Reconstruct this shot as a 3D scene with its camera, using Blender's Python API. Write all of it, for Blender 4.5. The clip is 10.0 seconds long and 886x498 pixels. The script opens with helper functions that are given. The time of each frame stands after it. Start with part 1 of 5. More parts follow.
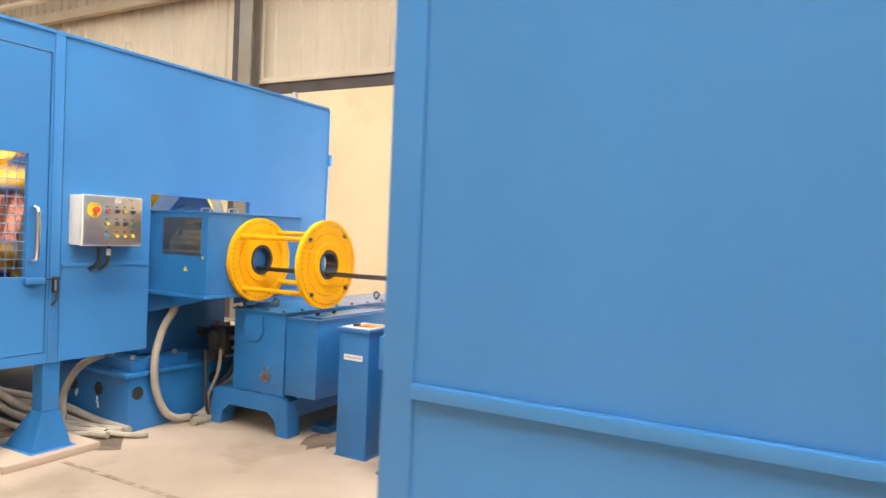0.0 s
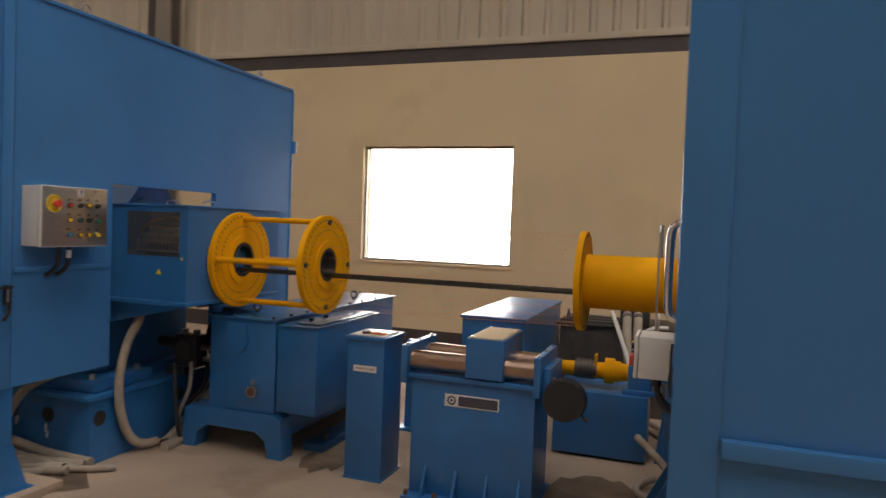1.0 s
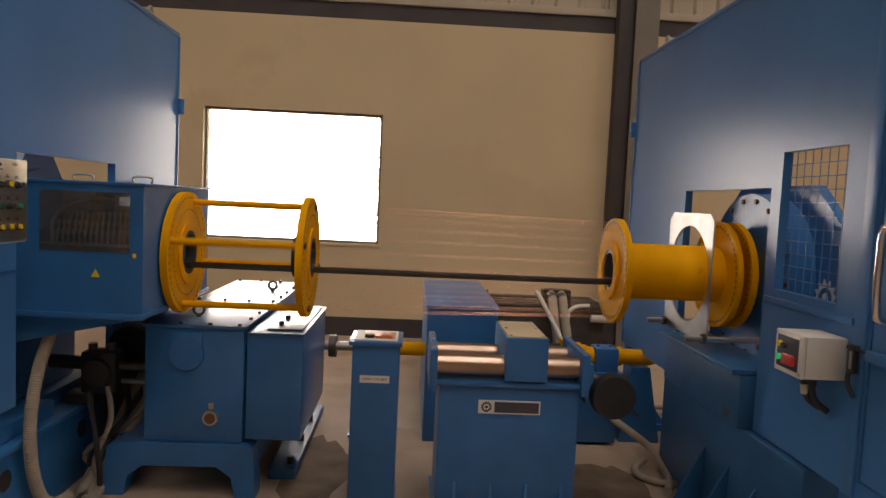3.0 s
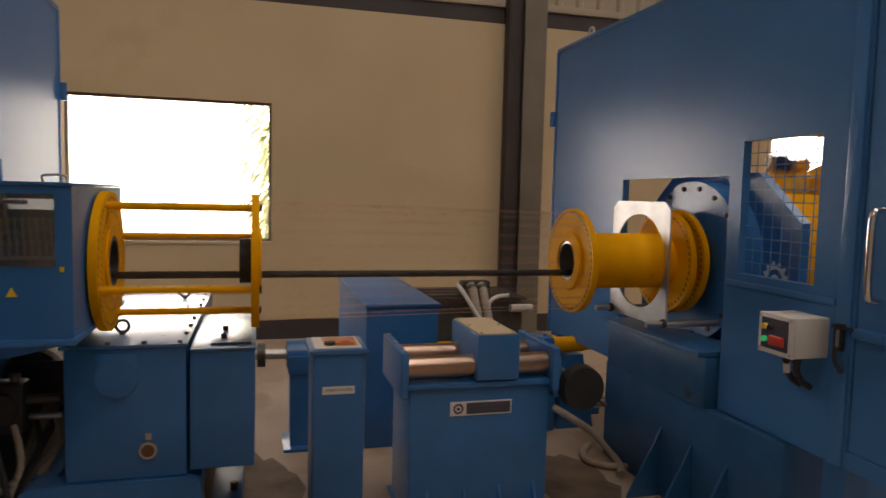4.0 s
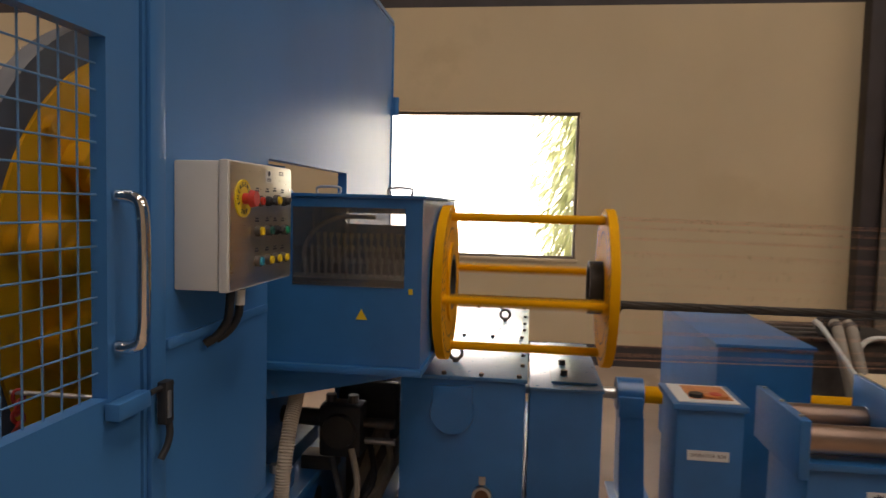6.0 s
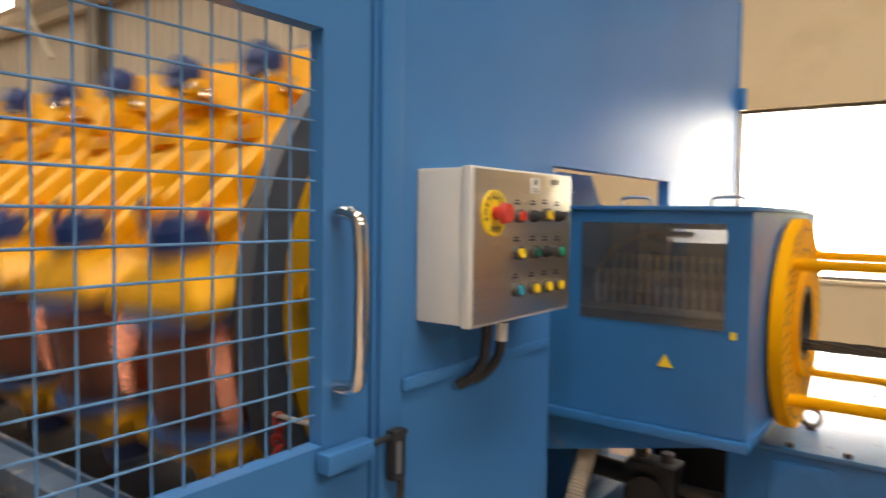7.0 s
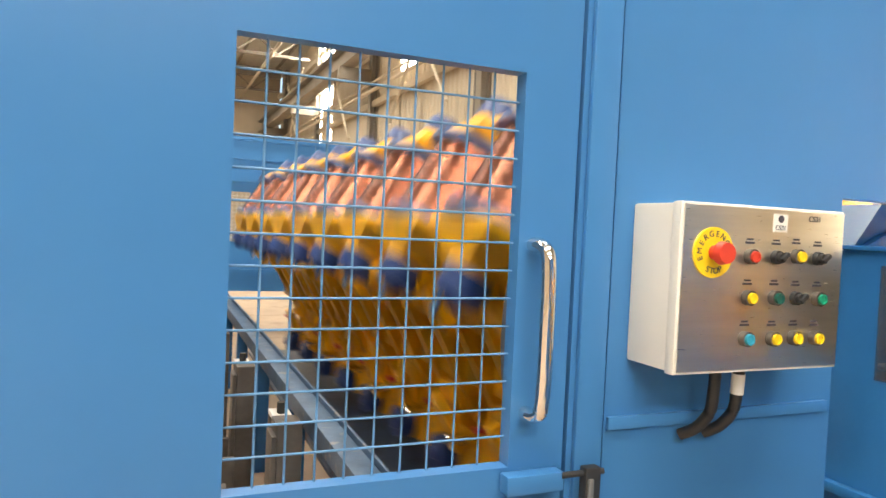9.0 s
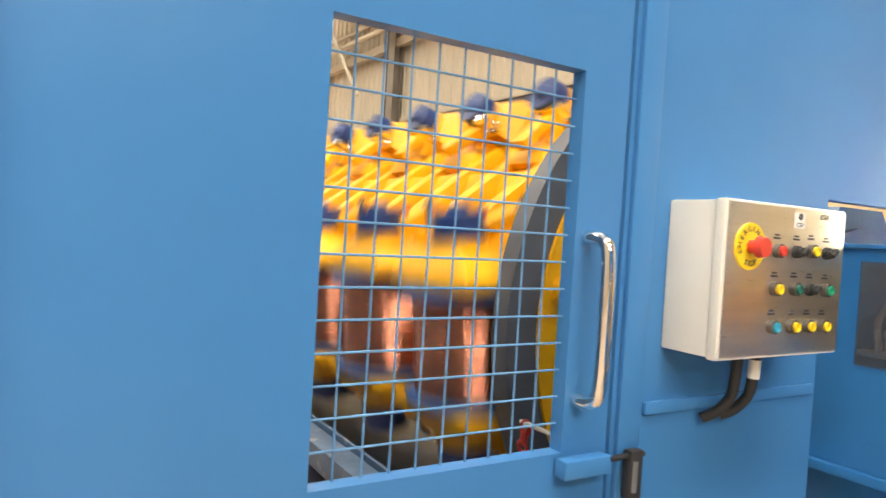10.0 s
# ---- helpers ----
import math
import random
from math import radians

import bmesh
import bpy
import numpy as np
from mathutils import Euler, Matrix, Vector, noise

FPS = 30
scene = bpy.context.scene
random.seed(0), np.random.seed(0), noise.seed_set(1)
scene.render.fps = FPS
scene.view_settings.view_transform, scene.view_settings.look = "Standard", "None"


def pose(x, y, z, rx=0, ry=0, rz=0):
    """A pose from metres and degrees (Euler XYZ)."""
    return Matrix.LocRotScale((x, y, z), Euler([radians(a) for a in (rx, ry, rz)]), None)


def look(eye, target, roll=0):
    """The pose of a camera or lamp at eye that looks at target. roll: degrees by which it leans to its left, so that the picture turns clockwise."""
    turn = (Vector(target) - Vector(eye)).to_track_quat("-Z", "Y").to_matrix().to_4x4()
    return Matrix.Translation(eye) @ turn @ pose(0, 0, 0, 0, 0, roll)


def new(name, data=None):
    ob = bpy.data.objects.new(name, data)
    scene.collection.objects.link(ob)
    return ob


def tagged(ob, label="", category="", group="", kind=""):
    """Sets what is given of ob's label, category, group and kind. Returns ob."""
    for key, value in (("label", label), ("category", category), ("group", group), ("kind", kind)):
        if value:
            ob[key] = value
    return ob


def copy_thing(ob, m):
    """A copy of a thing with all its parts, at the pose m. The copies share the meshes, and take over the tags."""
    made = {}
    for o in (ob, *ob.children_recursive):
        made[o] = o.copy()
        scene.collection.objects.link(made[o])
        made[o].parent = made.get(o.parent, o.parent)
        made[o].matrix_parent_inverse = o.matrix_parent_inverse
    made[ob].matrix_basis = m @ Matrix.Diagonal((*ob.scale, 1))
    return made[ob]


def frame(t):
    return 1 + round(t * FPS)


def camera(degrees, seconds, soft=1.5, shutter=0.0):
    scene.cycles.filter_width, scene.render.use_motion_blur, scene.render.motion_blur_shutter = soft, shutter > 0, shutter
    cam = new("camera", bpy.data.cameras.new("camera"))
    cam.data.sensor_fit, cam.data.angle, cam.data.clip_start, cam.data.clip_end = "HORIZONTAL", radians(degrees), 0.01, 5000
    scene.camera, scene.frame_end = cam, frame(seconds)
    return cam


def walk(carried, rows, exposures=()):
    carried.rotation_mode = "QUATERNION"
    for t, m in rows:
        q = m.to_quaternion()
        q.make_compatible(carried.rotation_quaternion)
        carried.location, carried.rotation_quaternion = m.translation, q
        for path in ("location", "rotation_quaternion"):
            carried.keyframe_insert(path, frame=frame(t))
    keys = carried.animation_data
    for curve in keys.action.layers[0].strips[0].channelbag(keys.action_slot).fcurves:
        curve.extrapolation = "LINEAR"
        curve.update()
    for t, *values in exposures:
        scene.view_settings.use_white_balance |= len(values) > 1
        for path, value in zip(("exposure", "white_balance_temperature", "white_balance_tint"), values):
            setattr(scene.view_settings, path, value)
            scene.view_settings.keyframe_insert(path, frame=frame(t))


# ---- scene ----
cam = camera(65.9, 10.0, shutter=0.35)
EXPOSURES = [
    (0.0, 1.74, 6100, 7), (0.25, 1.56, 6100, 7), (0.5, 1.16, 6100, 8), (1.0, -0.37, 6500, 14), (2.5, -0.52, 7000, 17),
    (4.5, -0.87, 6950, 17), (5.5, -0.65, 6850, 16), (6.2, -0.6, 6800, 16), (7.3, 1.15, 6750, 8), (7.6, 1.42, 6750, 6), (10.0, 1.58, 6700, 5),
]
PATH = [
    (0, (0.053, 0.117, 1.419), (-0.911, 1.869, 1.373), 2.4),
    (0.2, (-0.100, 0.078, 1.426), (-1.020, 1.850, 1.379), 1.1),
    (0.3, (-0.188, 0.056, 1.430), (-1.047, 1.861, 1.375), 0.1),
    (0.5, (-0.387, 0.031, 1.429), (-1.2, 1.857, 1.353), 1.1),
    (1, (-0.803, 0.137, 1.436), (-1.468, 2.022, 1.368), 2.2),
    (1.5, (-1.212, 0.161, 1.435), (-1.58, 2.126, 1.358), 1.2),
    (2, (-1.604, 0.262, 1.449), (-1.931, 2.233, 1.364), 2.9),
    (2.5, (-1.989, 0.291, 1.456), (-2.023, 2.288, 1.363), 1.2),
    (2.7, (-2.109, 0.316, 1.473), (-2.095, 2.313, 1.349), 2.2),
    (3.8, (-2.721, 0.545, 1.484), (-2.301, 2.495, 1.332), 1.0),
    (4, (-2.786, 0.615, 1.48), (-2.262, 2.539, 1.327), 1.4),
    (4.5, (-2.923, 0.718, 1.487), (-2.228, 2.59, 1.37), 2.8),
    (5, (-3.121, 0.764, 1.497), (-2.413, 2.629, 1.359), 1.7),
    (5.2, (-3.184, 0.822, 1.496), (-2.618, 2.734, 1.344), 1.7),
    (5.5, (-3.126, 0.952, 1.489), (-2.909, 2.936, 1.353), 2.3),
    (5.7, (-3.095, 1.009, 1.476), (-3.185, 3.004, 1.37), 2.6),
    (6, (-3.075, 1.142, 1.468), (-3.328, 3.122, 1.341), 1.4),
    (6.2, (-3.133, 1.28, 1.455), (-3.487, 3.244, 1.323), 0.5),
    (7.3, (-3.021, 1.671, 1.481), (-4.513, 3.001, 1.402), 0.8),
    (7.5, (-3.019, 1.762, 1.485), (-4.675, 2.882, 1.427), 0.6),
    (8, (-2.881, 1.94, 1.482), (-4.799, 2.504, 1.408), 2.5),
    (8.5, (-2.839, 1.905, 1.495), (-4.743, 2.511, 1.408), 2.3),
    (9, (-2.825, 1.783, 1.496), (-4.668, 2.558, 1.432), 2.6),
    (9.5, (-2.799, 1.623, 1.495), (-4.57, 2.548, 1.412), 3.2),
    (10, (-2.952, 1.514, 1.469), (-4.654, 2.563, 1.413), 3.5),
]
walk(cam, [(t, look(eye, target, roll)) for t, eye, target, roll in PATH], exposures=EXPOSURES)

# ---- light ----
SKY = bpy.data.worlds.new("sky")
scene.world = SKY
SKY.use_nodes = True
_n = SKY.node_tree.nodes
_sky = _n.new("ShaderNodeTexSky")
_sky.sky_type, _sky.sun_disc = "NISHITA", False
_sky.sun_elevation, _sky.sun_rotation = radians(54), radians(192)
_n["Background"].inputs["Strength"].default_value = 0.12
SKY.node_tree.links.new(_sky.outputs[0], _n["Background"].inputs[0])
sun = new("sun", bpy.data.lights.new("sun", "SUN"))
sun.data.energy, sun.data.angle, sun.data.color = 5.0, radians(0.6), (1, 0.95, 0.88)
sun.matrix_world = look((0, 0, 20), (3, 14, 0))

ROOF_Z = 9.0
SKYLIGHTS = [-30.9, -23.4, -15.9, -8.4, -0.9, 6.6, 14.1]
for sx in SKYLIGHTS:
    lamp = new("skylight_lamp", bpy.data.lights.new("skylight_lamp", "AREA"))
    lamp.data.shape, lamp.data.size, lamp.data.size_y = "RECTANGLE", 2.0, 11.0
    lamp.data.energy, lamp.data.color = (420 if sx < -12 else 470 if sx < -2 else 550 if sx < 2 else 570), (1.0, 0.95, 0.88)
    lamp.matrix_world = pose(sx, -0.2, ROOF_Z - 0.02)


# ---- materials ----
def material(name, colour, rough=0.5, metal=0.0, grain=6.0, vary=0.12, bump=0.1, fine=90.0, wear=None, wear_at=0.62, coat=0.0, stretch=(1, 1, 1), spread=0.0, wave=0.0, patchy=1.0):
    """A procedural surface: colour broken by two noises, a fine relief and, if given, worn or dirty patches."""
    m = bpy.data.materials.new(name)
    m.use_nodes = True
    nt = m.node_tree
    b = nt.nodes["Principled BSDF"]
    co = nt.nodes.new("ShaderNodeTexCoord")
    mp = nt.nodes.new("ShaderNodeMapping")
    mp.inputs["Scale"].default_value = stretch
    nt.links.new(co.outputs["Object"], mp.inputs[0])

    def noise_at(scale, detail=5):
        n = nt.nodes.new("ShaderNodeTexNoise")
        n.inputs["Scale"].default_value, n.inputs["Detail"].default_value = scale, detail
        nt.links.new(mp.outputs[0], n.inputs["Vector"])
        return n

    big, small = noise_at(grain), noise_at(fine, 3)
    ramp = nt.nodes.new("ShaderNodeValToRGB")
    ramp.color_ramp.elements[0].position, ramp.color_ramp.elements[1].position = 0.3, 0.7
    ramp.color_ramp.elements[0].color = (*[c * (1 - vary) for c in colour], 1)
    ramp.color_ramp.elements[1].color = (*[min(1, c * (1 + vary)) for c in colour], 1)
    nt.links.new(big.outputs["Fac"], ramp.inputs[0])
    last = ramp.outputs[0]
    if spread:
        info = nt.nodes.new("ShaderNodeObjectInfo")
        hsv = nt.nodes.new("ShaderNodeHueSaturation")
        rng = nt.nodes.new("ShaderNodeMapRange")
        rng.inputs[3].default_value, rng.inputs[4].default_value = 1 - spread, 1 + spread
        nt.links.new(info.outputs["Random"], rng.inputs[0])
        nt.links.new(rng.outputs[0], hsv.inputs["Value"])
        nt.links.new(last, hsv.inputs["Color"])
        last = hsv.outputs[0]
    if wear:
        patch = noise_at(grain * 1.7, 8)
        cut = nt.nodes.new("ShaderNodeMapRange")
        cut.inputs[1].default_value, cut.inputs[2].default_value = wear_at, wear_at + 0.08
        nt.links.new(patch.outputs["Fac"], cut.inputs[0])
        mix = nt.nodes.new("ShaderNodeMix")
        mix.data_type = "RGBA"
        nt.links.new(cut.outputs[0], mix.inputs["Factor"])
        nt.links.new(last, mix.inputs["A"])
        mix.inputs["B"].default_value = (*wear, 1)
        last = mix.outputs["Result"]
    nt.links.new(last, b.inputs["Base Color"])
    rr = nt.nodes.new("ShaderNodeMapRange")
    rr.inputs[3].default_value, rr.inputs[4].default_value = max(0.03, rough - 0.08 * patchy), min(1, rough + 0.1 * patchy)
    nt.links.new(small.outputs["Fac"], rr.inputs[0])
    nt.links.new(rr.outputs[0], b.inputs["Roughness"])
    b.inputs["Metallic"].default_value = metal
    b.inputs["Coat Weight"].default_value = coat
    b.inputs["Coat Roughness"].default_value = 0.15
    normal = None
    if wave:
        slow = noise_at(2.2, 2)
        bw = nt.nodes.new("ShaderNodeBump")
        bw.inputs["Strength"].default_value, bw.inputs["Distance"].default_value = wave, 0.05
        nt.links.new(slow.outputs["Fac"], bw.inputs["Height"])
        normal = bw.outputs[0]
    if bump:
        bp = nt.nodes.new("ShaderNodeBump")
        bp.inputs["Strength"].default_value, bp.inputs["Distance"].default_value = bump, 0.004
        nt.links.new(small.outputs["Fac"], bp.inputs["Height"])
        if normal:
            nt.links.new(normal, bp.inputs["Normal"])
        normal = bp.outputs[0]
    if normal:
        nt.links.new(normal, b.inputs["Normal"])
    return m


def glow(name, colour, strength):
    m = bpy.data.materials.new(name)
    m.use_nodes = True
    b = m.node_tree.nodes["Principled BSDF"]
    b.inputs["Base Color"].default_value = (*colour, 1)
    b.inputs["Emission Color"].default_value = (*colour, 1)
    b.inputs["Emission Strength"].default_value = strength
    return m


BLUE = material("blue_paint", (0.052, 0.188, 0.435), 0.28, grain=1.3, vary=0.08, bump=0.012, fine=60, wave=0.05, patchy=0.0)
BLUE.node_tree.nodes["Principled BSDF"].inputs["Specular IOR Level"].default_value = 0.3
BLUE_M = material("blue_machine_paint", (0.026, 0.155, 0.395), 0.34, grain=5, vary=0.12, bump=0.12, fine=60, wear=(0.12, 0.15, 0.18), wear_at=0.7, coat=0.2)
NAVY = material("navy_paint", (0.02, 0.045, 0.16), 0.35, grain=9, vary=0.15)
YELLOW = material("yellow_paint", (0.86, 0.395, 0.003), 0.6, grain=5, vary=0.08, bump=0.08, wear=(0.45, 0.22, 0.03), wear_at=0.7)
YELLOW.node_tree.nodes["Principled BSDF"].inputs["Specular IOR Level"].default_value = 0.08
YELLOW_D = material("worn_yellow_paint", (0.80, 0.385, 0.004), 0.4, grain=7, vary=0.14, wear=(0.35, 0.17, 0.04), wear_at=0.66, spread=0.1)
COPPER = material("copper_wire", (0.66, 0.27, 0.165), 0.2, 0.97, grain=4, vary=0.2, bump=0.15, fine=30, stretch=(1, 1, 6), spread=0.12)
FLANGE = material("blue_bobbin_paint", (0.05, 0.12, 0.30), 0.4, grain=9, vary=0.2, wear=(0.10, 0.07, 0.06), wear_at=0.6)
COPPER_W = material("drawn_copper", (0.82, 0.45, 0.3), 0.28, 1.0)
BROWN = material("dark_copper_flange", (0.16, 0.07, 0.035), 0.5, 0.3, vary=0.2)
STEEL = material("bare_steel", (0.55, 0.54, 0.52), 0.32, 1.0, vary=0.1, fine=120)
STRAND = material("oiled_strand", (0.10, 0.095, 0.09), 0.3, 0.9, vary=0.2)
BRUSHED = material("brushed_stainless", (0.70, 0.65, 0.58), 0.3, 1.0, grain=5, vary=0.06, bump=0.04, fine=30, stretch=(1, 1, 14))
CHROME = material("chrome", (0.82, 0.80, 0.77), 0.08, 1.0, vary=0.03, bump=0.0)
ROLLER = material("coppery_roller", (0.44, 0.31, 0.24), 0.32, 1.0, grain=4, vary=0.15, bump=0.0, fine=6)
BLACK = material("black_rubber", (0.02, 0.02, 0.022), 0.55, vary=0.2)
# Greasy dark parts; also painted shade in drilled holes and gaps.
DARK = material("dark_grease", (0.03, 0.028, 0.026), 0.5, vary=0.3, grain=8)
GREY_BOX = material("light_grey_enamel", (0.72, 0.69, 0.63), 0.42, vary=0.04, bump=0.05)
CONCRETE = material("dusty_concrete", (0.43, 0.325, 0.24), 0.8, grain=1.1, vary=0.16, bump=0.35, fine=45, wear=(0.36, 0.265, 0.19), wear_at=0.56)
PLASTER = material("cream_plaster", (0.655, 0.52, 0.328), 0.85, grain=0.9, vary=0.06, bump=0.3, fine=80, wear=(0.625, 0.49, 0.302), wear_at=0.6)
CLADDING = material("beige_sheet_cladding", (0.47, 0.40, 0.30), 0.5, grain=1.5, vary=0.08, bump=0.05, stretch=(1, 1, 0.3))
# Paint of the wall bands; also the shade painted beside each column.
BAND = material("dark_brown_paint", (0.055, 0.045, 0.045), 0.6, grain=3, vary=0.2)
COLUMN = material("grey_column_paint", (0.21, 0.18, 0.145), 0.55, grain=2, vary=0.12)
ROOFING = material("galvanised_roofing", (0.62, 0.60, 0.56), 0.5, 0.3, vary=0.1)
HOSE = material("ribbed_hose_plastic", (0.38, 0.32, 0.25), 0.6, grain=12, vary=0.15)
GREY_IRON = material("grey_cast_iron", (0.115, 0.10, 0.09), 0.5, 0.4, vary=0.25, grain=10)
WHITE = material("white_plate", (0.78, 0.76, 0.72), 0.5, vary=0.03)
GALV = material("galvanised_plate", (0.46, 0.46, 0.45), 0.42, 0.9, vary=0.15, grain=9)
DIRT = material("dark_floor_dirt", (0.16, 0.115, 0.08), 0.9, grain=5, vary=0.35, bump=0.5, fine=30)
JOINT = material("dusty_joint", (0.29, 0.21, 0.15), 0.9, grain=7, vary=0.3, bump=0.5, fine=30, wear=(0.42, 0.32, 0.235), wear_at=0.5)
BARS = material("dark_print", (0.05, 0.05, 0.07), 0.5)
PLATE_D = material("dark_name_plate", (0.06, 0.065, 0.10), 0.35, vary=0.1)
RED = material("red_plastic", (0.62, 0.05, 0.03), 0.35, vary=0.05)
GREEN = material("green_plastic", (0.01, 0.28, 0.16), 0.3, vary=0.05)
DGREEN = material("dark_green_plastic", (0.01, 0.10, 0.08), 0.3, vary=0.05)
CYAN = material("blue_plastic", (0.03, 0.30, 0.45), 0.3, vary=0.05)
LEMON = material("yellow_plastic", (0.85, 0.60, 0.02), 0.35, vary=0.05)
ORANGE = material("orange_screen", (0.62, 0.22, 0.07), 0.3, vary=0.2, grain=30)
TINTED = bpy.data.materials.new("smoked_acrylic")
TINTED.use_nodes = True
_tn = TINTED.node_tree
_clear, _shine, _both = _tn.nodes.new("ShaderNodeBsdfTransparent"), _tn.nodes.new("ShaderNodeBsdfGlossy"), _tn.nodes.new("ShaderNodeMixShader")
_clear.inputs["Color"].default_value = (0.72, 0.70, 0.68, 1)
_shine.inputs["Roughness"].default_value, _both.inputs[0].default_value = 0.06, 0.09
_tn.links.new(_clear.outputs[0], _both.inputs[1]), _tn.links.new(_shine.outputs[0], _both.inputs[2])
_dust, _film = _tn.nodes.new("ShaderNodeBsdfDiffuse"), _tn.nodes.new("ShaderNodeMixShader")
_dust.inputs["Color"].default_value, _film.inputs[0].default_value = (0.45, 0.45, 0.43, 1), 0.07
_tn.links.new(_both.outputs[0], _film.inputs[1]), _tn.links.new(_dust.outputs[0], _film.inputs[2])
_tn.links.new(_film.outputs[0], _tn.nodes["Material Output"].inputs[0])
# Darker than the machine blue, with near-black patches.
BLUE_G = material("greasy_blue_paint", (0.020, 0.105, 0.25), 0.4, grain=4, vary=0.2, bump=0.12, fine=50, wear=(0.03, 0.035, 0.045), wear_at=0.67)
LEAF = material("leaf_green", (0.12, 0.16, 0.045), 0.5, vary=0.35, grain=4)
BARK = material("bark", (0.2, 0.15, 0.1), 0.8, vary=0.3)
LEAF.node_tree.nodes["Principled BSDF"].inputs["Base Color"].default_value = (0.2, 0.24, 0.09, 1)
_t = LEAF.node_tree.nodes.new("ShaderNodeBsdfTranslucent")
_t.inputs["Color"].default_value = (0.74, 0.76, 0.5, 1)
_m = LEAF.node_tree.nodes.new("ShaderNodeMixShader")
_m.inputs[0].default_value = 0.65
LEAF.node_tree.links.new(LEAF.node_tree.nodes["Principled BSDF"].outputs[0], _m.inputs[1])
LEAF.node_tree.links.new(_t.outputs[0], _m.inputs[2])
LEAF.node_tree.links.new(_m.outputs[0], LEAF.node_tree.nodes["Material Output"].inputs[0])
RIM = material("grey_rim_steel", (0.115, 0.115, 0.125), 0.5, 0.2, vary=0.15, grain=6)
WIRE = material("pale_blue_wire", (0.10, 0.23, 0.42), 0.45, vary=0.15, grain=14)
RAIL = material("worn_rail_paint", (0.085, 0.135, 0.21), 0.42, 0.2, vary=0.2, grain=8, wear=(0.22, 0.22, 0.22), wear_at=0.6)
LID = material("oily_blue_lid", (0.03, 0.15, 0.34), 0.3, grain=6, vary=0.15, bump=0.15, fine=40, coat=0.6)
# Colour for the dark of the pit below the cage.
PIT = material("oily_dark_blue_pit", (0.04, 0.065, 0.11), 0.35, vary=0.3, grain=5)
GROUND = material("outdoor_earth", (0.5, 0.44, 0.33), 0.9, grain=0.5, vary=0.2)
OUTSIDE = glow("bright_sky_backdrop", (1.0, 0.97, 0.92), 14.0)
LED = glow("green_lamp", (0.02, 0.55, 0.2), 0.5)
GLASS = bpy.data.materials.new("window_glass")
GLASS.use_nodes = True
_b = GLASS.node_tree.nodes["Principled BSDF"]
_b.inputs["Transmission Weight"].default_value, _b.inputs["Roughness"].default_value, _b.inputs["IOR"].default_value = 1.0, 0.02, 1.1


# ---- mesh helpers ----
def box(bm, x0, x1, y0, y1, z0, z1, bevel=0.0):
    r = bmesh.ops.create_cube(bm, size=1, matrix=Matrix.Translation(((x0 + x1) / 2, (y0 + y1) / 2, (z0 + z1) / 2)) @ Matrix.Diagonal((abs(x1 - x0), abs(y1 - y0), abs(z1 - z0), 1)))
    if bevel:
        es = list({e for v in r["verts"] for e in v.link_edges})
        bmesh.ops.bevel(bm, geom=es, offset=bevel, segments=2, affect="EDGES", profile=0.6)
    return bm


def rod(bm, a, b, r, r2=None, seg=20, caps=True):
    a, b = Vector(a), Vector(b)
    d = b - a
    m = Matrix.Translation((a + b) / 2) @ d.to_track_quat("Z", "Y").to_matrix().to_4x4()
    bmesh.ops.create_cone(bm, cap_ends=caps, segments=seg, radius1=r, radius2=r if r2 is None else r2, depth=d.length, matrix=m)
    return bm


def tube(bm, pts, r, seg=10, rib=0.0):
    """A pipe through the points, on a smooth line; rib swells every other ring."""
    P = [Vector(p) for p in pts]
    line = []
    steps = 8 if not rib else 28
    for i in range(len(P) - 1):
        p0, p1, p2, p3 = P[max(i - 1, 0)], P[i], P[i + 1], P[min(i + 2, len(P) - 1)]
        for k in range(steps):
            t = k / steps
            line.append(0.5 * ((2 * p1) + (p2 - p0) * t + (2 * p0 - 5 * p1 + 4 * p2 - p3) * t * t + (3 * p1 - p0 - 3 * p2 + p3) * t ** 3))
    line.append(P[-1])
    rings = []
    up = Vector((0.31, 0.17, 0.93))
    for i, p in enumerate(line):
        d = (line[min(i + 1, len(line) - 1)] - line[max(i - 1, 0)]).normalized()
        u = d.cross(up).normalized()
        w = d.cross(u)
        rr = r + (rib if i % 2 else 0)
        rings.append([bm.verts.new(p + rr * (math.cos(2 * math.pi * k / seg) * u + math.sin(2 * math.pi * k / seg) * w)) for k in range(seg)])
    for A, B in zip(rings, rings[1:]):
        for k in range(seg):
            bm.faces.new((A[k], A[(k + 1) % seg], B[(k + 1) % seg], B[k]))
    bm.faces.new(rings[0][::-1]), bm.faces.new(rings[-1])
    return bm


def ring(bm, x0, x1, r_out, r_in, seg=48, cy=0.0, cz=0.0):
    """A washer round the x axis."""
    vs = []
    for x, r in ((x0, r_out), (x1, r_out), (x1, r_in), (x0, r_in)):
        vs.append([bm.verts.new((x, cy + r * math.cos(2 * math.pi * k / seg), cz + r * math.sin(2 * math.pi * k / seg))) for k in range(seg)])
    for A, B in zip(vs, vs[1:] + vs[:1]):
        for k in range(seg):
            bm.faces.new((A[k], A[(k + 1) % seg], B[(k + 1) % seg], B[k]))
    return bm


